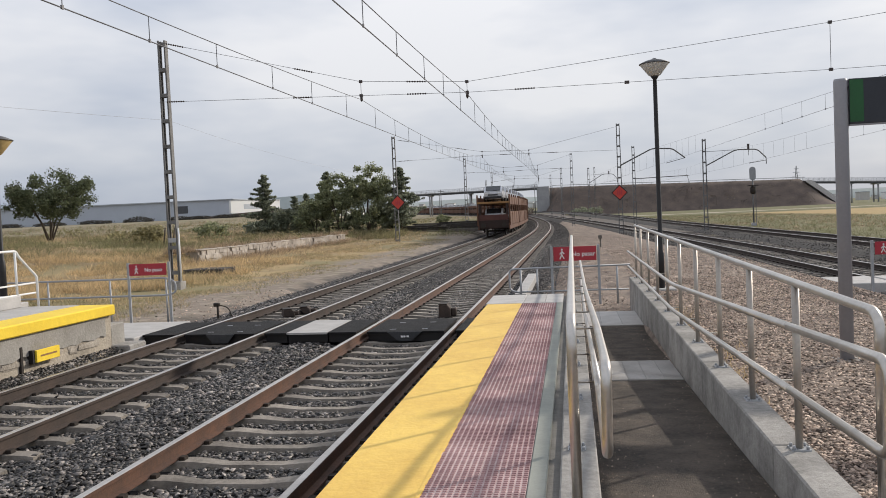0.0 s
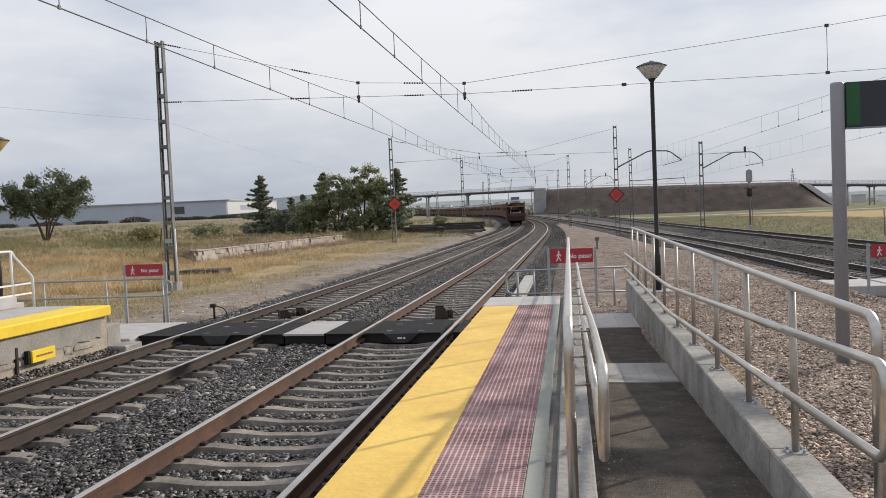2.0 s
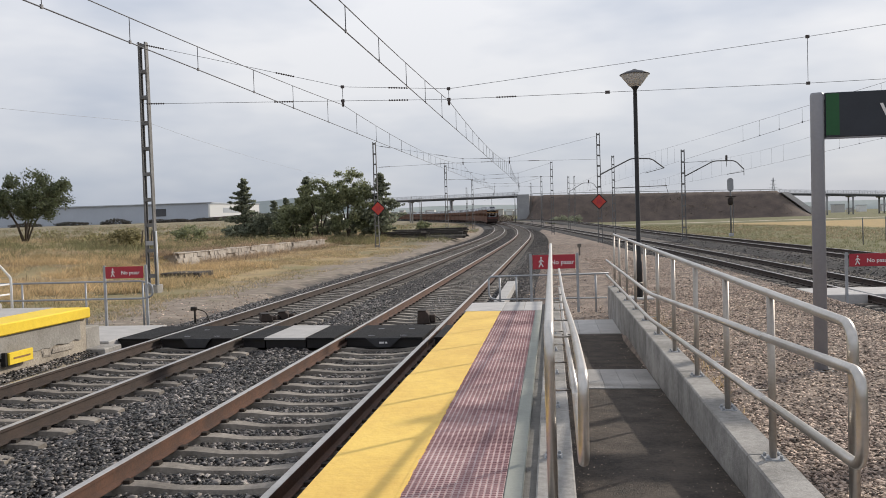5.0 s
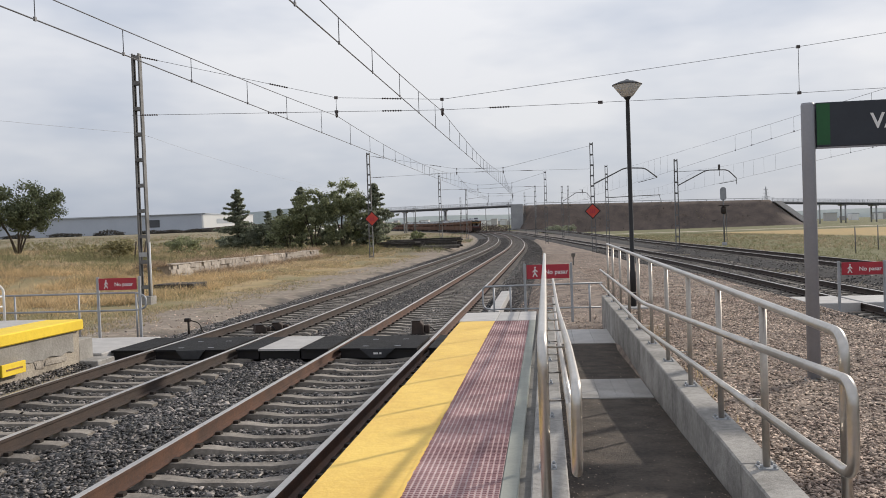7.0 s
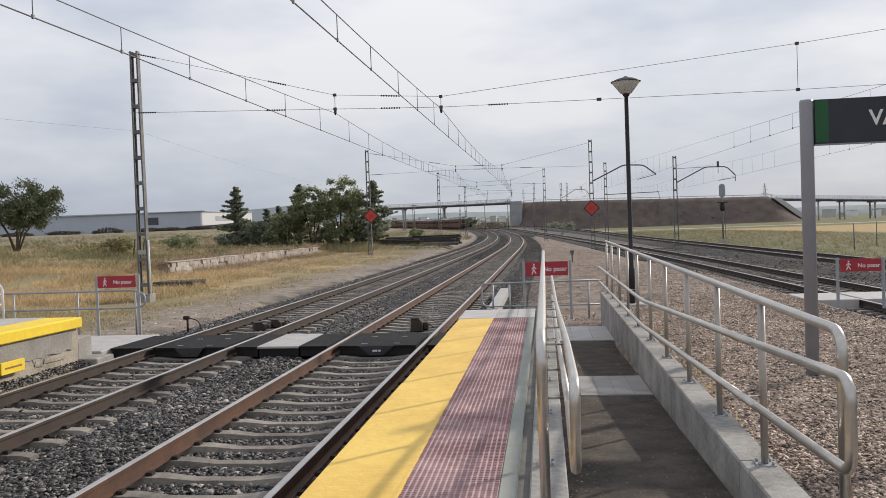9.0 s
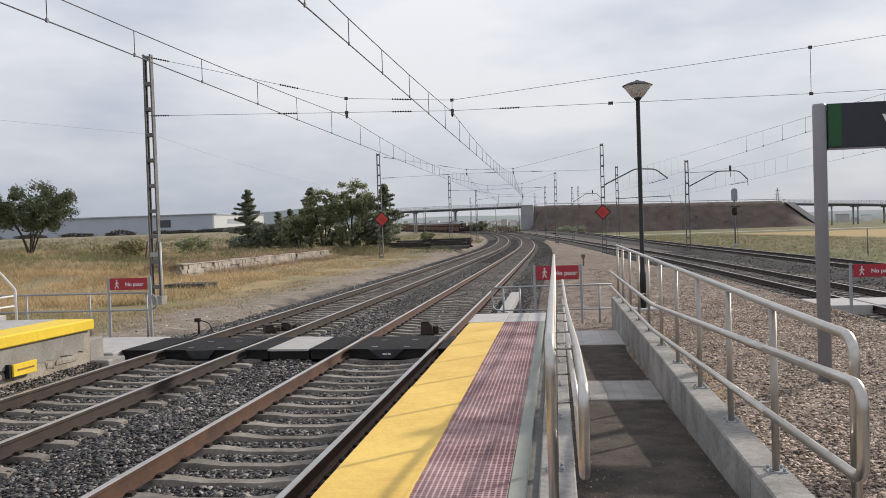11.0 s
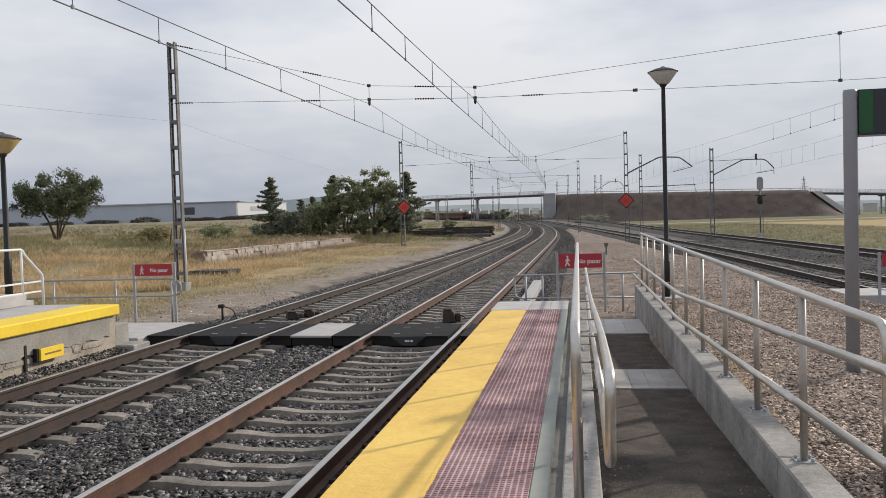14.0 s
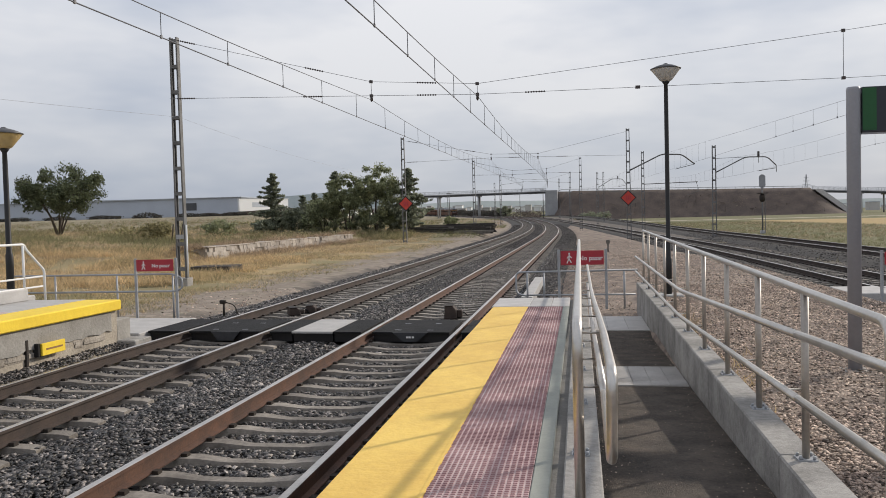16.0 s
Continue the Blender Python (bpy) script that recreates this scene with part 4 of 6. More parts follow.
def overhead(name, stations, wire_r, label):
    """Contact wire, sagging messenger wire and droppers; stations are (y, x, contact z, messenger z, sag of the span that follows)."""
    o = empty(name, None, label, "overhead wire", "overhead lines")

    def at(y):
        for p, q in zip(stations, stations[1:]):
            if y <= q[0] or q is stations[-1]:
                k = (y - p[0]) / (q[0] - p[0])
                x = p[1] + (q[1] - p[1]) * k
                return (x, y, p[2] + (q[2] - p[2]) * k), (x, y, p[3] + (q[3] - p[3]) * k - 4 * p[4] * k * (1 - k))
    ys = sorted(set(graded([(stations[0][0], stations[-1][0], 2.0)]) + [p[0] for p in stations]))
    part("contact_wire", tubed([at(y)[0] for y in ys], wire_r, 5), M["wire"], o)
    part("messenger_wire", tubed([at(y)[1] for y in ys], wire_r * 0.85, 5), M["wire"], o)
    for p, q in zip(stations, stations[1:]):
        if p[0] > 170:
            break
        half = (q[0] - p[0]) / 2
        near_ends = [d for d in (2.2, 6.1, 9.4, 12.8, 15.7, 18.3, 20.9, 23.5) if d < half]
        for y in [p[0] + d for d in near_ends] + [q[0] - d for d in near_ends]:
            lo, hi = at(y)
            d = part("dropper", tubed([lo, hi], wire_r * 0.7, 4), M["wire"], o)
            if -5 < y < 50:
                part("clamp", boxed(lo[0] - 0.014, y - 0.025, lo[2] - 0.02, lo[0] + 0.014, y + 0.025, lo[2] + 0.04), M["wire"], d)
    return o


def headspan(y, left, right, far, near, siding, wire_r):
    """Cables from mast to mast: each end (x, top z, low z), each hanger (x, top z, low z)."""
    s = empty("headspan", None, "cross-span cables with brown insulators between two masts", "overhead wire", "headspans")
    hung = [far, near] + ([siding] if siding else [])
    up = [(p[0], y, p[1]) for p in [left] + hung + [right]]
    lo = [(p[0], y, p[2]) for p in [left] + hung + [right]]
    part("upper_cable", tubed(up, wire_r, 5), M["wire"], s)
    part("lower_cable", tubed(lo, wire_r, 5), M["wire"], s)
    for p in hung:
        hg = part("hanger", tubed([(p[0], y, p[1]), (p[0], y, p[2] - (0.22 if p is not siding else 0.0))], wire_r * 1.3, 5), M["wire"], s)
        for z in (p[1], p[2]):
            part("clamp", boxed(p[0] - 0.06, y - 0.04, z - 0.05, p[0] + 0.06, y + 0.04, z + 0.05), M["insul"], hg)
        if p is not siding:
            part("suspension", lathe(bmesh.new(), [(0.02, p[2] - 0.22), (0.05, p[2] - 0.16), (0.05, p[2] + 0.02), (0.02, p[2] + 0.06)], 8, (p[0], y, 0)), M["insul"], hg)

    def strung(line, x):
        for a, b in zip(line, line[1:]):
            if x <= b[0]:
                a, b = Vector(a), Vector(b)
                insulator(s, a.lerp(b, (x - a.x) / (b.x - a.x)), b - a, 8, 0.75 if y < 50 else 1.1, 1.0 if y < 50 else 1.3)
                return
    for line, offs in ((up, (left[0] + 0.4, far[0] - 2.5, far[0] + 1.7)), (lo, (left[0] + 0.3, far[0] - 2.6, far[0] + 1.7, near[0] + 1.7))):
        for x in offs:
            strung(line, x)
    if siding:
        a, b = Vector(lo[2]), Vector(lo[3])
        c = a.lerp(b, 5.6 / (b.x - a.x))
        part("line_clamp", boxed(c.x - 0.08, y - 0.05, c.z - 0.05, c.x + 0.08, y + 0.05, c.z + 0.05), M["insul"], s)


W = 0.012
lattice_mast(-12.35, 31.0, 0.05, 9.5, "tall weathered steel lattice mast beside the crossing barrier", 0.34, 0.24)
lattice_mast(-13.4, 78.3, -0.35, 9.95, "steel lattice mast with a red diamond sign beside old stone bank")
lattice_mast(-11.4, 116.3, 0.0, 10.1, "steel lattice mast behind the stacked sleepers")
lattice_mast(-11.8, 160.3, 0.3, 10.1, "distant steel lattice mast beside the main tracks")
lattice_mast(-17.5, 205.3, 0.3, 10.4, "distant steel lattice mast beside the main tracks")
for sx, sy, st in ((24.0, 30.3, 9.5), (7.7, 78.3, 9.9), (3.42, 116.3, 10.0), (1.5, 160.3, 10.3), (-1.6, 205.3, 11.0)):
    lattice_mast(sx, sy, ground_z(sx, sy), st, "steel lattice mast between main line and siding" if sy != 78.3 else "steel lattice mast with a red diamond sign beside the siding")
cp = [o for o in scene.objects if o.name.startswith("catenary_mast") and abs(o.location.x + 12.35) < 0.01][0]
# white tube added to give the mast its bright sunlit right flange
part("cable_pipe", tubed([(0.26, -0.06, -0.3), (0.25, -0.06, 2.1)], 0.035, 8), M["white"], cp, "white tube standing for the sunlit mast flange")
part("small_plate", boxed(-0.16, -0.135, 1.55, 0.16, -0.125, 1.72), M["galv"], cp)
diamond_sign(-13.2, 78.3, 3.6, "red diamond sign with black border on a lattice mast")
diamond_sign(7.65, 78.3, 3.55, "red diamond sign with black border on a lattice mast")
overhead("main_overhead_line", [(-18, 0.1, 5.05, 5.8, 0.40), (30, -0.3, 5.68, 6.5, 0.45), (78, -0.5, 6.15, 7.5, 0.5), (116, -1.2, 6.75, 7.85, 0.35), (160, -2.72, 7.4, 8.35, 0.4), (205, -7.0, 7.7, 8.7, 0.5), (250, -12.9, 8.0, 9.0, 0.5)], W, "contact and messenger wires over the near main track")
overhead("far_overhead_line", [(-18, -3.86, 5.15, 5.85, 0.40), (30, -4.2, 5.70, 6.54, 0.45), (78, -4.87, 6.35, 7.5, 0.5), (116, -5.95, 6.95, 7.75, 0.35), (160, -7.4, 7.7, 8.5, 0.4), (205, -10.9, 7.7, 8.7, 0.5), (250, -16.8, 8.0, 9.0, 0.5)], W, "contact and messenger wires over the second main track")
overhead("siding_overhead_line", [(14, 12.1, 4.95, 5.12, 0.04), (78, 10.5, 5.72, 7.35, 0.04), (116, 7.5, 5.6, 7.0, 0.5), (160, 3.3, 5.9, 7.2, 0.5)], W * 0.5, "contact and messenger wires over the siding")
overhead("outer_overhead_line", [(-30, 18.2, 5.2, 6.9, 0.65), (24, 18.24, 5.25, 6.9, 0.65), (78, 17.3, 5.3, 6.95, 0.6), (120, 15.6, 5.6, 7.0, 0.5), (170, 12.9, 6.0, 7.2, 0.5)], W * 0.5, "contact and messenger wires over the outer track")
headspan(30.0, (-12.1, 9.25, 6.97), (24.0, 9.3, 6.55), (-4.2, 7.2, 6.69), (-0.3, 6.93, 6.55), (12.0, 8.05, 6.48), 0.008)
headspan(78.0, (-13.2, 9.6, 7.52), (7.6, 9.6, 7.45), (-4.87, 8.0, 7.65), (-0.5, 7.9, 7.6), None, 0.011)
headspan(116.0, (-11.3, 9.8, 8.0), (3.4, 9.8, 7.9), (-5.95, 7.75 + 0.7, 7.75 + 0.15), (-1.2, 7.85 + 0.7, 7.85 + 0.15), None, 0.012)
headspan(160.0, (-11.7, 9.9, 8.2), (1.5, 10.0, 8.2), (-7.4, 8.5 + 0.6, 8.5 + 0.15), (-2.72, 8.35 + 0.6, 8.35 + 0.15), None, 0.014)

# cantilever masts over the yard tracks
def cantilever(x, y, z0, z1, reach, label, straight=False):
    ms = lattice_mast(x, y, z0, z1, label, 0.32, 0.24)
    h = z1 - z0
    if straight:
        part("arm", tubed([(0.1, 0, h * 0.60), (reach, 0, h * 0.61)], 0.05, 6), M["mast"], ms)
        part("registration_arm", tubed([(reach - 0.2, 0, h * 0.62), (reach + 0.15, 0, h * 0.5), (reach - 1.3, 0, h * 0.45)], 0.03, 6), M["mast"], ms)
    else:
        tube_arm(ms, [(0.12, 0, h * 0.71), (reach * 0.51, 0, h * 0.865), (reach * 0.86, 0, h * 0.86), (reach, 0, h * 0.765)], 0.05)
        part("drop_arm", tubed([(reach, 0, h * 0.765), (reach, 0, h * 0.70)], 0.03, 6), M["mast"], ms)
        part("registration_arm", tubed([(reach, 0, h * 0.74), (reach * 0.72, 0, h * 0.715)], 0.03, 6), M["mast"], ms)
        part("insulator_cap", boxed(reach * 0.70, -0.06, h * 0.865, reach * 0.70 + 0.18, 0.06, h * 0.92), M["insul"], ms)
        insulator(ms, (reach * 0.72, 0, h * 0.86), (0, 0, -1), 6, 0.55)
        part("stay", tubed([(0.1, 0, h * 0.86), (reach * 0.55, 0, h * 0.865)], 0.02, 5), M["wire"], ms)
    return ms


cantilever(15.15, 77.5, -0.4, 7.98, 5.3, "steel lattice mast with curved cantilever over the outer track")
cantilever(10.6, 100.0, -0.3, 9.3, 6.2, "steel lattice mast with straight arm between yard tracks", True)
cantilever(6.4, 150.0, 0.1, 9.5, 5.0, "distant lattice mast with cantilever arm")
cantilever(8.6, 190.0, 0.2, 11.5, 5.5, "distant lattice mast with straight arm", True)
# long arm on the mast beside the siding
arm_mast = [o for o in scene.objects if o.name.startswith("catenary_mast") and abs(o.location.x - 7.7) < 0.01][0]
tube_arm(arm_mast, [(0.1, 0, 6.3), (3.0, 0, 7.7), (4.8, 0, 7.6), (5.9, 0, 6.7)], 0.06)
part("registration_arm", tubed([(5.9, 0, 6.7), (4.2, 0, 6.3)], 0.03, 6), M["mast"], arm_mast)

# lone wire past the left mast
lw = part("signal_wire", tubed([(-22.0 + 9.7 * q, -10 + 41 * q, 5.95 + 0.45 * q - 1.2 * q * (1 - q)) for q in [i / 12 for i in range(13)]] + [(-12.35 - 1.0 * q, 31 + 47 * q, 6.4 - 0.3 * q - 2.0 * q * (1 - q)) for q in [i / 10 for i in range(1, 11)]], 0.005, 5), M["galv"])
tagged(lw, "thin pale wire running along the masts", "wire")


# ---- lamps, name board, signal ----
def street_lamp(x, y, z0, z1, glass, label):
    """Black post, glazed cone under a flat hat."""
    s = empty("platform_lamp", pose(x, y, z0), label, "street lamp", "platform lamps")
    h = z1 - z0
    part("base", boxed(-0.32, -0.32, -0.4, 0.32, 0.32, 0.06, 0.02), M["concrete_lt"], s)
    part("post", lathe(bmesh.new(), [(0.075, 0.06), (0.075, 0.9), (0.056, 0.95), (0.05, h - 0.75), (0.045, h - 0.5), (0.075, h - 0.46), (0.10, h - 0.42)], 14), M["black"], s)
    part("diffuser", lathe(bmesh.new(), [(0.10, h - 0.42), (0.14, h - 0.40), (0.335, h - 0.15), (0.34, h - 0.13)], 20), glass, s)
    part("hat", lathe(bmesh.new(), [(0.36, h - 0.135), (0.365, h - 0.12), (0.20, h - 0.05), (0.06, h - 0.015), (0.05, h), (0.02, h + 0.01)], 20), M["lampcap"], s)


street_lamp(5.33, 21.0, 0.12, 5.72, M["lampglass"], "tall black lamp post with glass cone head beside the ramp")
street_lamp(-8.1, 15.35, 0.75, 4.2, M["lampamber"], "black lamp post with amber cone head on the far platform")


def name_board():
    s = empty("station_sign", pose(6.6, 11.4, 0.12), "dark station name board with green end on grey post", "sign")
    part("post", lathe(bmesh.new(), [(0.082, -0.3), (0.082, 3.50), (0.075, 3.53)], 16), M["greypost"], s)
    part("post_plinth", boxed(-0.16, -0.16, -0.3, 0.16, 0.16, 0.015, 0.01), M["concrete"], s)
    part("board", boxed(0.085, -0.05, 2.965, 3.3, 0.03, 3.525, 0.006), M["board"], s)
    part("end_band", boxed(0.09, -0.056, 2.99, 0.25, -0.0505, 3.51), M["green"], s, "green end band")
    part("frame", boxed(0.085, -0.04, 2.945, 3.3, 0.02, 2.965), M["greypost"], s)
    part("hinge", boxed(0.06, -0.03, 3.44, 0.09, 0.02, 3.49), M["greypost"], s)
    text_mesh("lettering", "VA", 0.27, M["letter"], s, pose(0.74, -0.0505, 3.175, 90, 0, 0))
    part("post", lathe(bmesh.new(), [(0.082, -0.3), (0.082, 3.50)], 16, (3.42, 0, 0)), M["greypost"], s)


name_board()


def signal_post():
    s = empty("railway_signal", pose(20.8, 85.0, -0.2), "railway light signal seen from behind on a thin post", "signal")
    part("post", tubed([(0, 0, 0), (0, 0, 4.6)], 0.075, 8), M["mast"], s)
    bm = bmesh.new()
    out = [(0.30 * math.cos(a), 5.1 + 0.30 * math.sin(a) + (0.36 if math.sin(a) > 0 else -0.36)) for a in [2 * math.pi * i / 20 for i in range(20)]]
    prism(bm, out, -0.06, 0.02)
    part("oval_board", bm, M["signal_grey"], s)
    part("platform_bracket", boxed(-0.45, -0.3, 3.9, 0.5, 0.3, 3.97), M["iron"], s)
    part("second_head", lathe(bmesh.new(), [(0.16, 3.1), (0.27, 3.25), (0.27, 3.7), (0.16, 3.85)], 12), M["iron"], s)
    part("ladder", boxed(0.25, 0.1, 0.0, 0.30, 0.14, 4.0), M["mast"], s)
    part("cabinet", boxed(-0.2, -0.2, 0, 0.2, 0.2, 0.3, 0.02), M["galv"], s)


signal_post()


# ---- far platform ----
def far_platform():
    pl = empty("far_platform", None, "far platform with thick yellow edge over a patched concrete face", "platform", kind="structure")
    X, Z, E = -5.58, 0.75, 15.15
    part("edge_beam", boxed(X - 0.75, -6, Z - 0.20, X, E, Z, 0.02), M["yellow_fresh"], pl, "thick yellow painted edge")
    part("platform_body", boxed(-12.0, -6, -0.7, X - 0.102, E - 0.02, Z - 0.21), M["oldface"], pl)
    part("paving", boxed(-12.0, -6, Z - 0.2, X - 0.76, E, Z + 0.004), M["concrete_lt"], pl)
    part("tactile_band", boxed(X - 1.45, -6, Z + 0.0045, X - 0.77, E - 2.2, Z + 0.012), M["tactile"], pl)
    part("end_step", boxed(-7.2, E, -0.6, X - 0.12, E + 0.5, 0.35, 0.02), M["render"], pl)
    rng = random.Random(9)
    # newer render over the old face, broken off along an uneven line
    line = [(y, 0.17 + 0.07 * noise.noise(Vector((y * 0.9, 0, 2))) + rng.uniform(-0.035, 0.035)) for y in [-6 + 0.19 * i for i in range(111)]]
    bm = bmesh.new()
    prism(bm, [(y, z) for y, z in line] + [(line[-1][0], Z - 0.205), (-6, Z - 0.205)], X - 0.101, X - 0.072, "x")
    part("render_coat", bm, M["render"], pl, "grey cement render with a broken lower edge")
    y = 7.2
    while y < 14.9:
        w = rng.uniform(0.25, 0.8)
        k = min(110, int((y + w / 2 + 6) / 0.19))
        bm = boxed(0, 0, 0, 0.03, w - 0.05, rng.uniform(0.07, 0.14), 0.012)
        for v in bm.verts:
            v.co += Vector((0, rng.uniform(-0.05, 0.05), rng.uniform(-0.03, 0.03)))
        ob = part("stone", bm, M["rubble"], pl)
        ob.matrix_basis = pose(X - 0.112, y, line[k][1] - rng.uniform(0.10, 0.16), rng.uniform(-8, 8))
        y += w + rng.uniform(0, 0.5)
    part("pipe", boxed(X - 0.11, 12.40, -0.4, X - 0.06, 12.47, 0.36, 0.01), M["iron"], pl)
    pq = empty("yellow_plaque", None, "small yellow plaque fixed on the platform face", "plaque")
    part("plate", boxed(X - 0.02, 12.68, 0.06, X + 0.03, 13.30, 0.26, 0.006), M["yellow_fresh"], pq)
    part("edge", boxed(X - 0.11, 12.62, 0.05, X + 0.0, 12.675, 0.27), M["black"], pq)
    part("bracket", boxed(X - 0.13, 12.8, 0.1, X - 0.021, 13.2, 0.2), M["galv"], pq)
    for i in range(1):
        part("mark_bar", boxed(X + 0.031, 12.78, 0.145, X + 0.033, 13.22, 0.175), M["wagon_ylw"], pq)
    st = empty("steps", None, "pale concrete steps up behind the far platform", "steps", kind="structure")
    part("step_block", boxed(-12.0, 8.0, Z, -7.45, 15.0, Z + 0.24, 0.02), M["concrete_lt"], st)
    hr = empty("step_handrail", None, "white tubular handrail beside the far platform steps", "handrail")
    x = -7.5
    part("top_rail", tubed(bent([(x, 9.0, 1.86), (x, 14.98, 1.86), (x, 15.05, 1.75), (x, 15.57, 1.32), (x, 15.57, 0.45)], 0.06), 0.024, 10), M["white"], hr)
    part("post", tubed([(x, 14.95, 0.99), (x, 14.95, 1.84)], 0.024, 10), M["white"], hr)
    part("mid_rail", tubed([(x, 9.0, 1.16), (x, 15.5, 1.20)], 0.018, 8), M["white"], hr)
    part("low_rail", tubed([(x, 9.0, 0.99), (x, 15.5, 1.0)], 0.018, 8), M["white"], hr)


far_platform()
# ---- trees ----
def leaf_mesh(name, spots, size, material, flat=0.0):
    """Many small folded leaves or clumps: two triangles each, any way up."""
    rng = np.random.default_rng(len(spots) + 3)
    c = np.asarray(spots, float)
    n = len(c)
    a = rng.normal(size=(n, 3))
    b = rng.normal(size=(n, 3))
    a[:, 2] *= 1 - flat
    b[:, 2] *= 1 - flat
    a /= np.linalg.norm(a, axis=1)[:, None] + 1e-6
    b -= (a * b).sum(1)[:, None] * a
    b /= np.linalg.norm(b, axis=1)[:, None] + 1e-6
    s = size * np.minimum(rng.lognormal(0, 0.35, n), 1.7)[:, None]
    v = np.stack([c - a * s, c + b * s * 0.55, c + a * s, c - b * s * 0.55], 1).reshape(-1, 3)
    f = (np.arange(n) * 4)[:, None] + np.array([[0, 1, 2, 3]])
    me = bpy.data.meshes.new(name)
    me.from_pydata(v.tolist(), [], f.tolist())
    me.materials.append(material)
    return me


def broadleaf(x, y, z, height, width, seed, material, label, stems=4, leaves=9000, low=0.32, leaf=0.13):
    rng = random.Random(seed)
    t = empty("tree", pose(x, y, z), label, "tree", "trees")
    bm = bmesh.new()
    tips = []
    for s in range(stems):
        a = 2 * math.pi * (s + rng.uniform(-0.3, 0.3)) / stems
        lean = rng.uniform(0.12, 0.3) * width if stems > 1 else 0.05
        p0 = Vector((rng.uniform(-0.1, 0.1), rng.uniform(-0.1, 0.1), -0.2))
        p1 = Vector((math.cos(a) * lean * 0.35, math.sin(a) * lean * 0.35, height * 0.28))
        p2 = Vector((math.cos(a) * lean, math.sin(a) * lean, height * 0.62))
        r = 0.015 * height
        tube(bm, [p0, p1, p2], [r, r * 0.7, r * 0.35], 6)
        for k in range(6):
            q = rng.uniform(0.35, 1.0)
            st = p1.lerp(p2, q)
            b = a + rng.uniform(-1.3, 1.3)
            en = st + Vector((math.cos(b) * width * rng.uniform(0.12, 0.3), math.sin(b) * width * rng.uniform(0.12, 0.3), height * rng.uniform(0.02, 0.3)))
            tube(bm, [st, st.lerp(en, 0.5) + Vector((0, 0, 0.1)), en], [r * 0.35, r * 0.22, r * 0.08], 5)
            tips += [en, st.lerp(en, 0.7)]
    part("trunk", bm, M["bark"], t)
    cl = []
    for k in range(46):
        a, q = rng.uniform(0, 2 * math.pi), rng.uniform(0, 1) ** 0.5
        hh = rng.uniform(low, 1.0)
        lim = math.sin(math.pi * min(1, max(0.10, (hh - low) / (1 - low) * 0.78 + 0.16))) ** 0.6
        cl.append((Vector((math.cos(a) * q * lim * width * 0.5, math.sin(a) * q * lim * width * 0.5, hh * height)), rng.uniform(0.045, 0.10) * width))
    cl += [(p, rng.uniform(0.05, 0.1) * width) for p in tips]
    spots = []
    for i in range(int(leaves * 0.75)):
        c, r = cl[rng.randrange(len(cl))]
        d = Vector((rng.gauss(0, 1), rng.gauss(0, 1), rng.gauss(0, 0.62)))
        d = d.normalized() * r * rng.uniform(0.3, 1.15)
        spots.append(c + d)
    ob = new("crown", leaf_mesh("crown", spots, leaf, material))
    ob.parent = t
    return t


def conifer(x, y, z, height, width, seed, material, label, leaves=7000, droop=0.15):
    rng = random.Random(seed)
    t = empty("conifer", pose(x, y, z), label, "tree", "trees")
    bm = tubed([(0, 0, -0.2), (0.05, 0, height * 0.5), (0, 0, height * 0.98)], [0.022 * height, 0.014 * height, 0.004 * height], 7)
    branches = []
    n = int(height * 8)
    for i in range(n):
        q = 0.12 + 0.86 * i / n
        a = i * 2.4 + rng.uniform(-0.4, 0.4)
        L = width * 0.5 * (1.0 - q) ** 0.85 * rng.uniform(0.45, 1.25) + 0.06
        p0 = Vector((0, 0, q * height))
        p1 = p0 + Vector((math.cos(a) * L, math.sin(a) * L, L * rng.uniform(-droop, 0.35)))
        branches.append((p0, p1))
        if i % 2 == 0:
            tube(bm, [p0, p1], [0.03, 0.008], 4)
    part("trunk", bm, M["bark"], t)
    spots = []
    for i in range(leaves):
        p0, p1 = branches[rng.randrange(len(branches))]
        q = rng.uniform(0.08, 1.05)
        w = 0.05 + 0.085 * (p1 - p0).length * (1.15 - q)
        spots.append(p0.lerp(p1, q) + Vector((rng.gauss(0, w), rng.gauss(0, w), rng.gauss(-0.05, w * 0.5))))
    ob = new("crown", leaf_mesh("crown", spots, 0.11 * (width / 3.5) ** 0.5, material))
    ob.parent = t
    return t


def gz(x, y):
    return surface_z(x, y)


broadleaf(-44.3, 70, gz(-44.3, 70) - 0.1, 6.4, 8.2, 3, M["leafolive"], "spreading multi-stemmed green tree in the dry field", 6, 29000, 0.38, 0.095)
conifer(-33.0, 95, gz(-33, 95), 7.6, 6.0, 5, M["leafdark"], "dark pointed conifer at the end of the tree row", 9000)
conifer(-30.0, 97, gz(-30, 97), 5.0, 4.0, 6, M["leafdark"], "small dark conifer in the tree row", 4000)
conifer(-28.2, 96, gz(-28, 96), 5.3, 4.0, 7, M["leafdark"], "small dark conifer in the tree row", 4000)
conifer(-25.6, 96, gz(-26, 96), 7.7, 5.4, 8, M["leafdark"], "dark pointed conifer among green trees", 7000)
broadleaf(-26.5, 94, gz(-26, 94), 4.4, 5.4, 11, M["leaf"], "dense dark green bushy tree in the row", 4, 13000, 0.1, 0.11)
broadleaf(-30.5, 95, gz(-30, 95), 3.2, 4.6, 12, M["leafdark"], "low dark bushy tree in the row", 4, 11000, 0.08, 0.11)
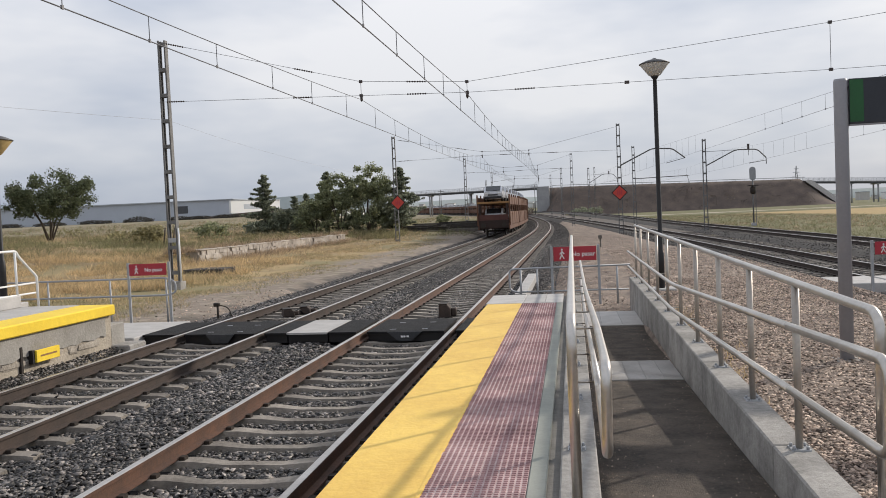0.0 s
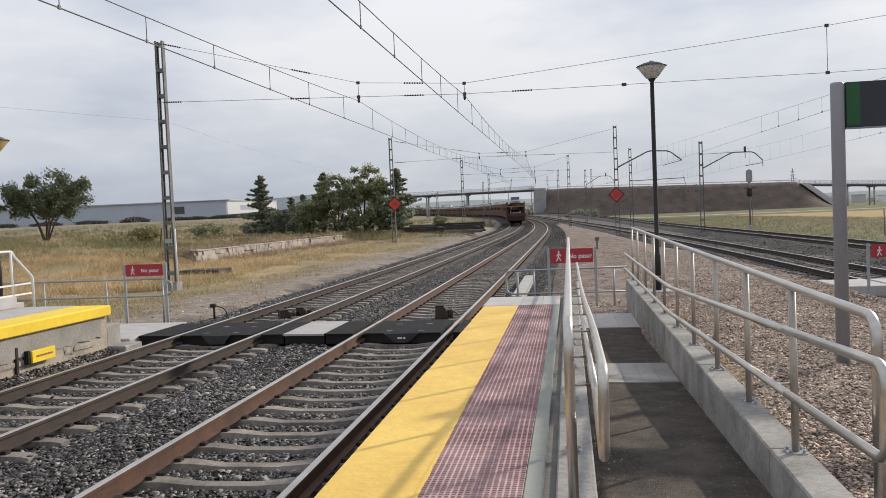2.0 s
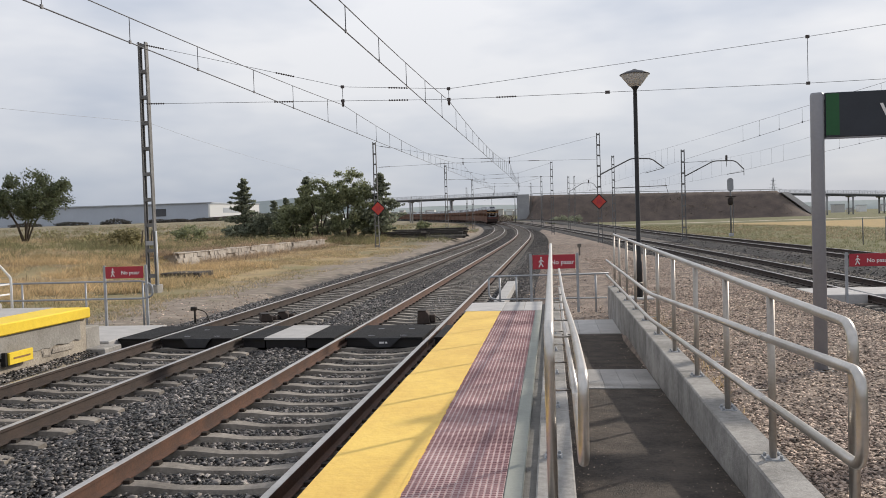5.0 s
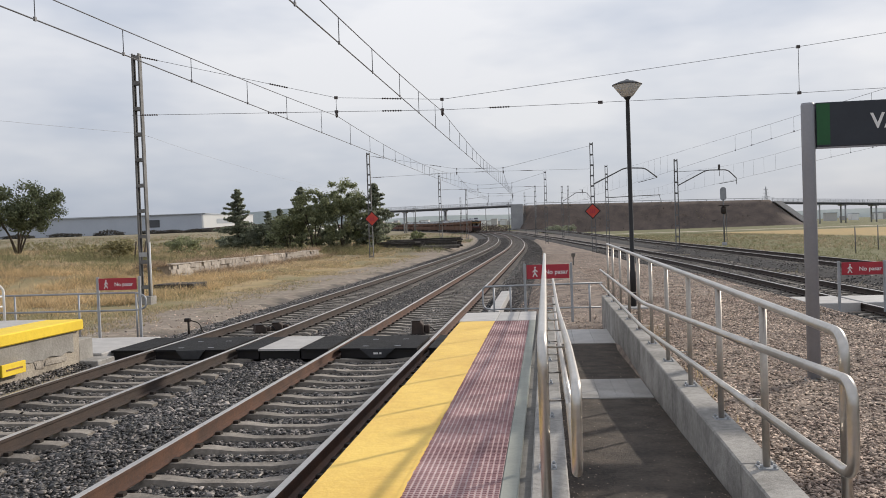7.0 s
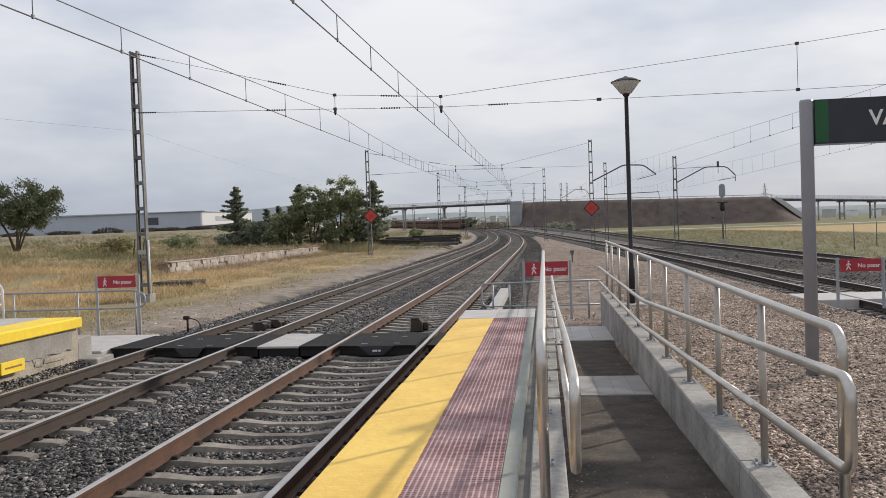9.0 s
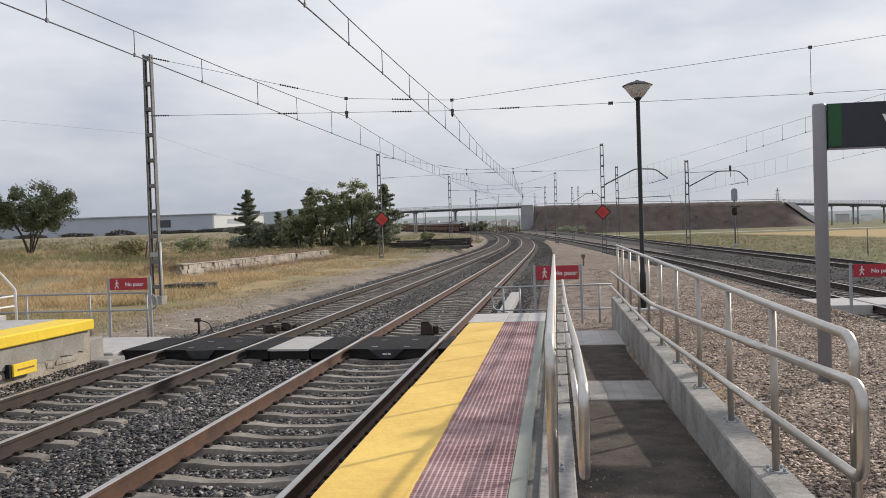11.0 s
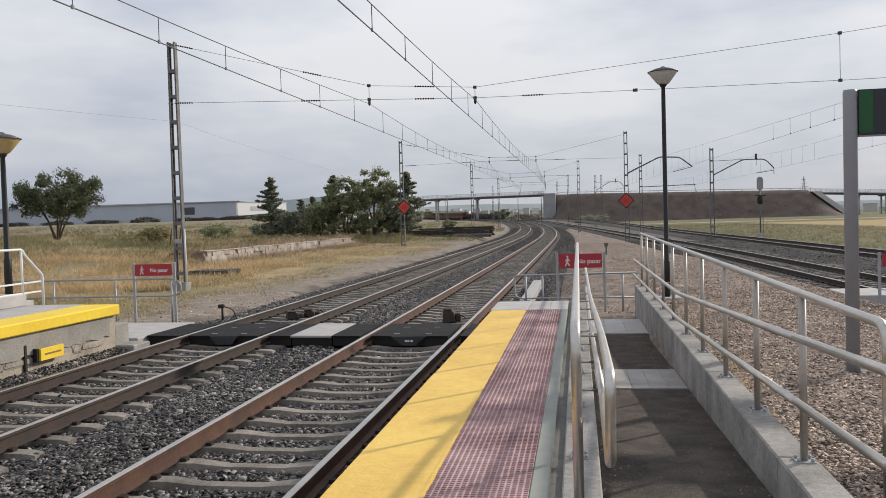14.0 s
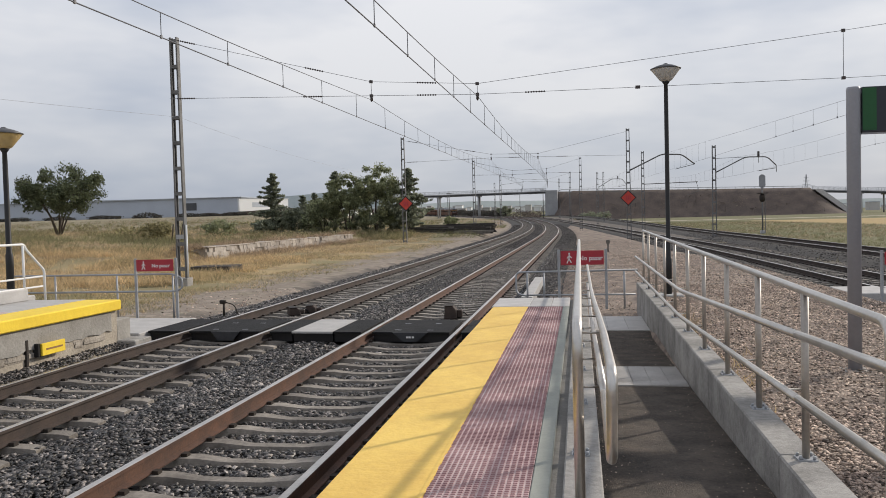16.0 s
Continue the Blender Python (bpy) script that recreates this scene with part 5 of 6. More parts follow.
broadleaf(-23.2, 93, gz(-23, 93), 6.6, 6.0, 13, M["leaf"], "leafy green tree in the row", 4, 20000, 0.12, 0.105)
broadleaf(-20.2, 94, gz(-20, 94), 7.6, 6.8, 14, M["leaf"], "tall leafy green tree in the row", 4, 24000, 0.12, 0.105)
broadleaf(-19.0, 97, gz(-19, 97), 3.8, 4.4, 16, M["leafdark"], "dark green shrubby tree under the taller ones", 4, 13000, 0.05, 0.11)
conifer(-16.2, 94, gz(-16.2, 94), 7.6, 7.4, 15, M["leafdark"], "ragged dark pine with drooping branches beside a mast", 7000, 0.35)
broadleaf(-31.5, 64, gz(-31.5, 64) - 0.2, 1.7, 3.2, 21, M["greengrass"], "low olive shrub in the dry grass", 4, 5000, 0.05, 0.07)
broadleaf(-32.5, 78, gz(-32.5, 78) - 0.2, 1.7, 3.8, 25, M["leaf"], "low yellow-green shrub in the dry field", 4, 5000, 0.05, 0.08)
broadleaf(-22.0, 98, gz(-22, 98), 2.6, 4.6, 26, M["leafdark"], "dark green bush filling the foot of the tree row", 4, 9000, 0.03, 0.11)
broadleaf(-17.6, 98, gz(-17.6, 98), 2.4, 4.0, 27, M["leaf"], "green bush filling the foot of the tree row", 4, 8000, 0.03, 0.11)
broadleaf(-33.5, 94, gz(-33.5, 94), 1.6, 4.0, 28, M["leafdark"], "low dark shrub at the end of the tree row", 4, 4000, 0.03, 0.11)
broadleaf(-13.5, 108, gz(-13.5, 108) - 0.1, 2.0, 2.2, 22, M["leaf"], "small green shrub behind the stacked sleepers", 3, 2500, 0.05, 0.1)
broadleaf(-34.6, 420, gz(-34.6, 420) - 0.3, 5.4, 8.0, 23, M["leafdark"], "dark bush beside the distant bend", 4, 5000, 0.05, 0.25)
broadleaf(8.0, 300, gz(8.0, 300) - 0.3, 3.2, 12.0, 24, M["leafdark"], "low dark bush at the foot of the embankment", 4, 4000, 0.05, 0.25)


def hedge_band():
    rng = np.random.default_rng(5)
    spots = []
    for i in range(22000):
        y = rng.uniform(418, 720)
        x = bend(y) + 16 + rng.normal(0, 1.2)
        hgt = 3.0 + 1.6 * noise.noise(Vector((y * 0.06, 0, 0)))
        spots.append((x, y, gz(x, y) + rng.uniform(0, 1) ** 0.8 * hgt))
    # broken leaf band added as the dark shadow strip along the warehouse foot
    for i in range(12000):
        x = -345 + 180 * rng.uniform(0, 1)
        k = noise.noise(Vector((x * 0.08, 7, 0)))
        if k < -0.15:
            continue
        y = 400 + rng.normal(0, 1.5)
        spots.append((x, y, gz(x, y) + rng.uniform(0, 1) * (1.6 + 2.0 * k)))
    ob = new("far_hedge", leaf_mesh("far_hedge", spots, 0.34, M["hedge"]))
    tagged(ob, "dark low hedge beyond the bend and band for the warehouse foot shadow", "hedge", kind="stuff")


def far_scrub_band():
    rng = np.random.default_rng(91)
    spots = []
    for i in range(9000):
        y = rng.uniform(318, 372)
        x = rng.uniform(-95, -13)
        if x < bend(y) + 9:
            continue
        k = noise.noise(Vector((x * 0.12, y * 0.05, 2)))
        spots.append((x, y, gz(x, y) + rng.uniform(0, 1) * max(0.3, 2.4 + 2.6 * k)))
    tagged(new("far_scrub", leaf_mesh("far_scrub", spots, 0.34, M["scrub"])), "brown scrub and clutter beyond the bend", "scrub", kind="stuff")


hedge_band()
far_scrub_band()


# ---- grass ----
def tufts(name, spots, h, material, label, blades=5):
    rng = np.random.default_rng(len(spots))
    s = np.repeat(np.asarray(spots, float), blades, axis=0)
    n = len(s)
    a = rng.uniform(0, 2 * np.pi, n)
    hh = h * rng.lognormal(0, 0.35, n)
    base = s + np.stack([rng.normal(0, 0.09, n), rng.normal(0, 0.09, n), np.zeros(n)], 1)
    w = 0.007 + 0.012 * hh
    d = np.stack([np.cos(a), np.sin(a), np.zeros(n)], 1)
    lean = rng.normal(0, 0.6, (n, 2)) * hh[:, None]
    tip = base + np.stack([lean[:, 0], lean[:, 1], hh], 1)
    v = np.stack([base - d * w[:, None], base + d * w[:, None], tip], 1).reshape(-1, 3)
    f = np.arange(n * 3).reshape(-1, 3)
    me = bpy.data.meshes.new(name)
    me.from_pydata(v.tolist(), [], f.tolist())
    me.materials.append(material)
    return tagged(new(name, me), label, "grass", kind="stuff")


def make_grass():
    rng = np.random.default_rng(21)
    dry, green = [], []
    while len(dry) < 34000:
        y = 22 + 90 * rng.uniform(0, 1) ** 1.35
        x = rng.uniform(-75, -11.5)
        if x < -20 - y * 0.75:
            continue
        k = noise.noise(Vector((x * 0.22, y * 0.16, 5)))
        edge = sstep(-11.5, -15, x)
        if rng.uniform() > edge * (0.5 + 1.3 * k) or (-19.9 < x < -18.6 and 48 < y < 84):
            continue
        (green if noise.noise(Vector((x * 0.12, y * 0.09, 9))) > 0.16 else dry).append((x, y, gz(x, y) - 0.03))
    tufts("dead_weeds", dry[::4], 0.2, M["browngrass"], "brown dead weeds in the field", 6)
    dry = [p for i, p in enumerate(dry) if i % 4]
    tufts("dry_grass", dry, 0.16, M["drygrass"], "matted dry yellow grass in the field", 8)
    tufts("green_weeds", green, 0.22, M["greengrass"], "green weeds among the dry grass", 6)
    hay = []
    for k in range(420):
        cx, cy = rng.uniform(-34, -13), rng.uniform(24, 50)
        if (-19.9 < cx < -18.4 and cy > 47) or noise.noise(Vector((cx * 0.15, cy * 0.15, 1))) < -0.12:
            continue
        for j in range(26):
            x, y = cx + rng.normal(0, 0.42), cy + rng.normal(0, 0.34)
            hay.append((x, y, gz(x, y) - 0.02))
    tufts("hay_clumps", hay, 0.22, M["hay"], "golden clumps of dead grass", 9)
    tall = []
    for k in range(2600):
        x, y = rng.uniform(-60, -20.5), rng.uniform(62, 92)
        if noise.noise(Vector((x * 0.2, y * 0.2, 2))) > -0.05:
            tall.append((x, y, gz(x, y)))
    tufts("tall_weeds", tall, 0.42, M["greengrass"], "tall green weeds before the trees", 6)
    over = []
    for k in range(4200):
        y = rng.uniform(46, 88)
        if rng.uniform() < 0.5:
            x, z = -19.55 + rng.uniform(0, 1) ** 1.5 * 1.6, None
        else:
            x, z = rng.uniform(-20.7, -19.95), 0.62
        if noise.noise(Vector((x * 0.3, y * 0.25, 11))) > -0.1:
            over.append((x, y, gz(x, y) - 0.03 if z is None else z))
    tufts("wall_weeds", over, 0.3, M["browngrass"], "brown weeds along the old stone wall", 7)
    verge = []
    for k in range(17000):
        y = 19 + 75 * rng.uniform() ** 1.3
        x = bend(y) - 8.6 - 6.5 * rng.uniform() ** 0.7
        if noise.noise(Vector((x * 0.45, y * 0.2, 14))) > -0.06:
            verge.append((x, y, gz(x, y) - 0.02))
    tufts("path_grass", verge[::2], 0.09, M["greengrass"], "low olive grass creeping over the dirt path", 6)
    tufts("path_straw", verge[1::2], 0.09, M["drygrass"], "short straw over the dirt path", 6)
    foot = []
    for k in range(2200):
        x, y = rng.uniform(-36, -15), rng.uniform(86, 92)
        foot.append((x, y, gz(x, y) - 0.03))
    tufts("tree_foot_weeds", foot, 0.45, M["greengrass"], "tall olive weeds at the foot of the tree row", 7)
    tufts("tall_dead_weeds", [(x + 0.3, y - 0.4, gz(x + 0.3, y - 0.4)) for x, y, z in tall[::2]], 0.4, M["browngrass"], "tall brown weeds before the trees", 6)
    side = []
    for k in range(7000):
        y = rng.uniform(45, 200)
        x = outer_x(y) + 3.3 + rng.uniform(0, 1) ** 1.3 * 26
        side.append((x, y, gz(x, y)))
    tufts("verge_grass", side, 0.2, M["vergegreen"], "green and dry verge grass beside the outer track", 6)
    side = []
    for k in range(6500):
        y = rng.uniform(45, 180)
        x = outer_x(y) + 3.3 + rng.uniform(0, 1) * 26
        if noise.noise(Vector((x * 0.1, y * 0.06, 7))) > -0.1:
            side.append((x, y, gz(x, y)))
    tufts("dry_verge", side, 0.18, M["browngrass"], "dry straw-coloured grass on the verge", 6)
    band = []
    for k in range(4200):
        x, y = rng.uniform(-56, -21), rng.uniform(46, 72)
        if noise.noise(Vector((x * 0.14, y * 0.14, 41))) > -0.05:
            band.append((x, y, gz(x, y) - 0.03))
    tufts("mid_weeds", band, 0.4, M["vergegreen"], "dull green weeds behind the golden grass", 6)
    wide = []
    for k in range(9000):
        y = 95 + 175 * rng.uniform() ** 1.3
        x = -34 - (60 + 0.35 * y) * rng.uniform()
        if noise.noise(Vector((x * 0.05, y * 0.05, 51))) > -0.15:
            wide.append((x, y, gz(x, y) - 0.05))
    tufts("far_field_weeds", wide[::2], 0.6, M["vergegreen"], "olive weeds across the far field", 7)
    tufts("far_field_straw", wide[1::2], 0.5, M["browngrass"], "brown straw across the far field", 7)
    rough, burnt = [], []
    for k in range(9000):
        y = 88 + 190 * rng.uniform() ** 1.5
        x = bend(y) - 8.0 - 34 * rng.uniform() ** 1.2
        q = noise.noise(Vector((x * 0.12, y * 0.05, 21)))
        if q > -0.25:
            (rough if q > 0.0 else burnt).append((x, y, gz(x, y) - 0.03))
    tufts("bend_weeds", rough, 0.36, M["vergegreen"], "rough olive weeds inside the bend", 6)
    tufts("bend_straw", burnt, 0.28, M["browngrass"], "brown straw inside the bend", 6)
    nook = []
    for k in range(900):
        y = rng.uniform(3.6, 17)
        x = 4.74 + abs(rng.normal(0, 0.22))
        if noise.noise(Vector((x * 0.6, y * 0.7, 31))) > 0.08:
            nook.append((x, y, gz(x, y) - 0.01))
    tufts("wall_foot_grass", nook, 0.09, M["drygrass"], "thin dry grass in the gravel along the ramp wall", 4)
    side = []
    for k in range(420):
        y = rng.uniform(26, 70)
        x = rng.uniform(yard_x(y) + 2.3, outer_x(y) - 2.6) if rng.uniform() < 0.35 else rng.uniform(-12.5, -7.5)
        if noise.noise(Vector((x * 0.5, y * 0.3, 4))) > 0.1:
            side.append((x, y, gz(x, y) - 0.02))
    tufts("weed_patches", side, 0.16, M["greengrass"], "small weeds on the dirt path", 5)


def field_shrubs():
    rng = np.random.default_rng(44)
    spots = []
    for k in range(150):
        cx, cy = rng.uniform(-120, -26), rng.uniform(58, 190)
        if cx > -30 and cy > 85 and cy < 110:
            continue
        r = rng.uniform(0.4, 1.3)
        for j in range(int(90 * r)):
            d = rng.normal(size=3)
            d /= np.linalg.norm(d)
            x, y = cx + d[0] * r * 1.3, cy + d[1] * r
            spots.append((x, y, gz(x, y) + abs(d[2]) * r * 0.7 * rng.uniform(0.3, 1)))
    tagged(new("field_shrubs", leaf_mesh("field_shrubs", spots, 0.15, M["greengrass"])), "low olive shrubs scattered over the field", "shrubs", kind="stuff")


make_grass()
field_shrubs()


# ---- old loading bank ----
def loading_bank():
    b = empty("stone_bank", None, "low old stone retaining wall in the dry grass", "wall", kind="structure")
    rng = random.Random(12)
    core = boxed(-20.75, 49.0, -0.6, -19.95, 83.0, 0.66)
    part("core", core, M["wallstone"], b)
    meshes = []
    for k in range(5):
        bm = boxed(0, 0, 0, 0.13, 0.625, 0.302, 0.018)
        for v in bm.verts:
            v.co += Vector((rng.uniform(-0.02, 0.02), rng.uniform(-0.03, 0.03), rng.uniform(-0.025, 0.025)))
        me = bpy.data.meshes.new("stone")
        bm.to_mesh(me)
        bm.free()
        me.materials.append(M["wallstone"])
        meshes.append(me)
    for row in range(4):
        y = 49.0 + 0.3 * (row % 2)
        while y < 82.5:
            k = rng.uniform(0.7, 1.5)
            if rng.random() > 0.06:
                piece("stone", meshes[rng.randrange(5)], b, pose(-19.96 + rng.uniform(-0.02, 0.015), y, -0.55 + row * 0.305 + rng.uniform(-0.02, 0.02), 0, 0, rng.uniform(-3, 3)) @ Matrix.Diagonal((1, k, rng.uniform(0.9, 1.12), 1)))
            y += 0.63 * k
    y = 49.0
    while y < 82.6:
        w = rng.uniform(1.2, 2.2)
        bm = boxed(-20.72, y, 0.655, -19.80 + rng.uniform(-0.02, 0.02), min(83.0, y + w - 0.015), 0.74 + rng.uniform(-0.015, 0.015), 0.02)
        part("coping_stone", bm, M["wallstone"], b)
        y += w
    for k in range(3):
        piece("stone", meshes[k], b, pose(-20.3 - 0.2 * k, 48.86, -0.3 + 0.2 * k, 0, 0, 90))
    # slab and timber beside the mast
    sl = part("concrete_slab", boxed(-15.5, 37.9, -0.4, -13.5, 39.6, 0.10, 0.03), M["timber"])
    tagged(sl, "dark weathered slab on the ground beside the mast", "slab")


loading_bank()


def sleeper_pile():
    rng = random.Random(31)
    meshes = []
    for k in range(3):
        bm = boxed(-2.1 - 0.25 * k, -0.13, 0, 2.1 + 0.25 * k, 0.13, 0.17, 0.012)
        me = bpy.data.meshes.new("timber")
        bm.to_mesh(me)
        bm.free()
        me.materials.append(M["timberedge"] if k == 0 else M["timber"])
        meshes.append(me)
    for (cx, cy, n, rows, rot) in ((-13.9, 95.5, 9, 4, 3), (-9.7, 98.5, 9, 6, -2), (-8.9, 94.0, 5, 3, 5), (-13.4, 100.5, 6, 5, -4)):
        p = empty("timber_stack", pose(cx, cy, gz(cx, cy) - 0.02, 0, 0, rot), "stack of long dark old timbers beside the track", "timber stack", "timber stacks")
        for r in range(rows):
            for i in range(n):
                if r == rows - 1 and rng.random() < 0.45:
                    continue
                piece("timber", meshes[rng.randrange(3)], p, pose(rng.uniform(-0.6, 0.6), (i - n / 2) * 0.3, r * 0.19, 0, rng.uniform(-0.5, 0.5), rng.uniform(-2.0, 2.0)))


sleeper_pile()


# ---- small things on the track ----
def track_bits():
    for x, y, rot, k in ((0.17, 19.7, 4, 1.0), (-4.05, 20.6, 28, 0.62), (-3.75, 21.1, 12, 0.62)):
        b = empty("track_device", pose(x, y, -0.22, 0, 0, rot), "dark rusty metal device between the rails", "track device", "track devices")
        bm = bmesh.new()
        prism(bm, [(-0.15, 0), (0.15, 0), (0.13, 0.22 * k), (0.06, 0.30 * k), (-0.13, 0.30 * k)], -0.2, 0.2)
        bmesh.ops.bevel(bm, geom=list(bm.edges), offset=0.015, segments=1, affect="EDGES")
        part("body", bm, M["rail_dark"], b)
        part("lid", boxed(-0.14, -0.21, 0.30 * k, 0.07, 0.21, 0.30 * k + 0.02, 0.006), M["iron"], b)
        part("side_box", boxed(0.14, -0.08, 0.02, 0.27, 0.14, 0.2 * k, 0.02), M["rail_dark"], b)
        part("cable", tubed(bent([(0.14, 0, 0.1), (0.3, 0.05, 0.16), (0.4, 0.1, 0.02)], 0.08), 0.015, 6), M["black"], b)
    d = empty("ground_lamp", pose(-5.95, 20.6, -0.3), "small dark lever device standing in the ballast", "track device")
    part("stem", tubed([(0, 0, 0), (0, 0, 0.42)], 0.03, 8), M["iron"], d)
    part("head", boxed(-0.10, -0.06, 0.38, 0.05, 0.06, 0.48, 0.02), M["iron"], d)
    part("cable", tubed(bent([(0.05, 0, 0.42), (0.3, 0, 0.35), (0.38, 0, 0.1), (0.5, 0, 0.0)], 0.12), 0.014, 6), M["iron"], d)
    m = empty("marker_post", pose(4.9, 52.0, ground_z(4.9, 52)), "rusty brown marker post in the gravel", "marker")
    part("post", boxed(-0.05, -0.05, -0.2, 0.05, 0.05, 0.7, 0.01), M["timberedge"], m)
    part("cap", boxed(-0.12, -0.06, 0.5, 0.12, 0.06, 0.72, 0.02), M["timberedge"], m)
    rng = random.Random(3)
    for k in range(7):
        p = empty("fence_post", pose(25.0 + k * 3.4, 62 + k * 5.0, ground_z(30, 62)), "thin weathered fence post in the verge", "fence post", "verge fence posts")
        part("post", tubed([(0, 0, -0.2), (rng.uniform(-0.05, 0.05), 0, 1.9)], 0.04, 6), M["mast"], p)
    for x, y in ((-29.5, 63.0), (-29.0, 63.6)):
        p = empty("fence_post", pose(x, y, ground_z(x, y), 0, 8, 0), "leaning wooden post in the dry field", "fence post", "field posts")
        part("post", tubed([(0, 0, -0.2), (0, 0, 1.5)], 0.06, 6), M["bark"], p)


track_bits()


# ---- distance: bridge, embankment, warehouse, hills ----
def road_bridge(x0, z0, x1, z1, y, piers, label, depth=9.0):
    b = empty("road_bridge", None, label, "bridge", "road bridges")
    def zz(x):
        return z0 + (z1 - z0) * (x - x0) / (x1 - x0)
    bm = bmesh.new()
    prism(bm, [(x0, z0 - 0.85), (x1, z1 - 0.85), (x1, z1 - 0.25), (x0, z0 - 0.25)], y, y + depth)
    part("girder", bm, M["bridge_dk"], b)
    bm = bmesh.new()
    prism(bm, [(x0, z0 - 0.25), (x1, z1 - 0.25), (x1, z1 + 0.15), (x0, z0 + 0.15)], y - 0.4, y + depth + 0.4)
    part("deck", bm, M["bridge"], b)
    for yy in (y - 0.3, y + depth + 0.3):
        for h in (0.75, 1.45):
            part("railing_bar", tubed([(x0, yy, z0 + h), (x1, yy, z1 + h)], 0.06, 4), M["galv"], b)
        k = int((x1 - x0) / 2.2)
        me = boxed(-0.06, -0.05, 0.1, 0.06, 0.05, 1.5)
        o = part("railing_post", me, M["galv"], b)
        o.matrix_basis = pose(x0, yy, z0)
        for i in range(1, k + 1):
            x = x0 + (x1 - x0) * i / k
            piece("railing_post", o.data, b, pose(x, yy, zz(x)))
    for x in piers:
        g = ground_z(x, y) - 0.5
        for yy in (y + 1.6, y + depth - 1.6):
            part("pier", tubed([(x, yy, g), (x, yy, zz(x) - 1.28)], 0.36, 12), M["bridge"], b)
        part("pier_head", boxed(x - 0.9, y + 0.3, zz(x) - 1.3, x + 0.9, y + depth - 0.3, zz(x) - 0.84, 0.1), M["bridge"], b)
    return b


YB = 380.0
rb = road_bridge(-112.0, 12.3, -12.0, 12.95, YB, (-90, -62, -43), "long grey road bridge with railing crossing the line far away")
bm = bmesh.new()
prism(bm, [(-12.2, -1), (-6.6, -1), (-6.6, 13.3), (-12.2, 13.3)], YB + 0.2, YB + 8.8)
part("abutment", bm, M["bridge"], rb, "grey concrete abutment")
for i in range(3):
    part("abutment_rib", boxed(-11.6 + i * 1.6, YB + 0.05, -1, -11.2 + i * 1.6, YB + 0.2, 12.5), M["bridge"], rb)
rb2 = road_bridge(104.5, 10.15, 185.0, 6.2, YB + 6, (125, 136, 149, 165), "grey road bridge beyond the end of the embankment")


def embankment():
    """Long earth bank with a level top, a toe and rough slopes."""
    xs = graded([(-10, 130, 2.0)])
    v, f = [], []
    prof = [(-16, 0.0), (-13.5, 0.12), (-8, 0.5), (-3, 0.86), (0, 1.0), (9, 1.0), (26, 0.0)]
    for x in xs:
        top = 12.9 - 1.9 * (x + 8) / 110
        k = min(1.0, max(0.0, (x + 10) / 9))
        k2 = 1 - min(1.0, max(0.0, (x - 102) / 14))
        base = -0.6
        for d, h in prof:
            rough = noise.noise(Vector((x * 0.15, d * 0.3, 0))) * 0.5 * (1 if 0 < h < 1 else 0)
            hh = (k if d <= 0 else 1.0) * k2
            v.append((x, YB + d + 1.0, base + (top - base) * h * hh + rough))
    w = len(prof)
    for j in range(len(xs) - 1):
        for i in range(w - 1):
            f.append((j * w + i, (j + 1) * w + i, (j + 1) * w + i + 1, j * w + i + 1))
    ob = new("embankment", mesh_np("embankment", v, f, M["bank"], True))
    tagged(ob, "long brown earth embankment carrying the road", "embankment", kind="structure")
    g = empty("road_guardrail", None, "thin grey guard rail along the embankment top", "guard rail")
    part("rail", tubed([(-5, YB + 1.0, 13.6), (104, YB + 1.0, 11.7)], 0.12, 4), M["galv"], g)
    for i in range(28):
        x = -5 + i * 4
        part("post", boxed(x - 0.07, YB + 0.9, 12.3 - 1.9 * (x + 8) / 110, x + 0.07, YB + 1.05, 13.6 - 1.9 * (x + 5) / 109), M["galv"], g)


embankment()
bm = bmesh.new()
prism(bm, [(103.2, 10.2), (106.2, 10.2), (120.0, -0.4), (116.6, -0.4)], YB - 1.5, YB + 10)
tagged(part("slope_paving", bm, M["concrete_lt"]), "pale concrete paving on the end slope of the embankment", "slope paving", kind="structure")


def bank_scrub():
    rng = np.random.default_rng(17)
    dark, pale = [], []
    for k in range(3600):
        x, q = rng.uniform(-4, 112), rng.uniform(0, 1)
        top = (12.9 - 1.9 * (x + 8) / 110) * min(1.0, (x + 10) / 9) * (1 - min(1.0, max(0.0, (x - 102) / 14)))
        y = YB + 1.0 - 16 + 16 * q
        h = float(np.interp(y - YB - 1.0, [-16, -13.5, -8, -3, 0], [0, 0.12, 0.5, 0.86, 1.0]))
        k2 = noise.noise(Vector((x * 0.09, q * 2.0, 3)))
        p = (x, y - 0.15, -0.6 + (top + 0.6) * h + rng.uniform(0, 0.4))
        if k2 > 0.12:
            dark.append(p)
        elif k2 < -0.34 and q > 0.3:
            pale.append(p)
    for nm, sp, mt, lb in (("bank_scrub", dark, M["scrub"], "brown scrub on the embankment slope"), ("bank_dry_scrub", pale, M["scrub_pale"], "dry scrub on the embankment slope")):
        tagged(new(nm, leaf_mesh(nm, sp, 0.2, mt)), lb, "scrub", kind="stuff")


bank_scrub()


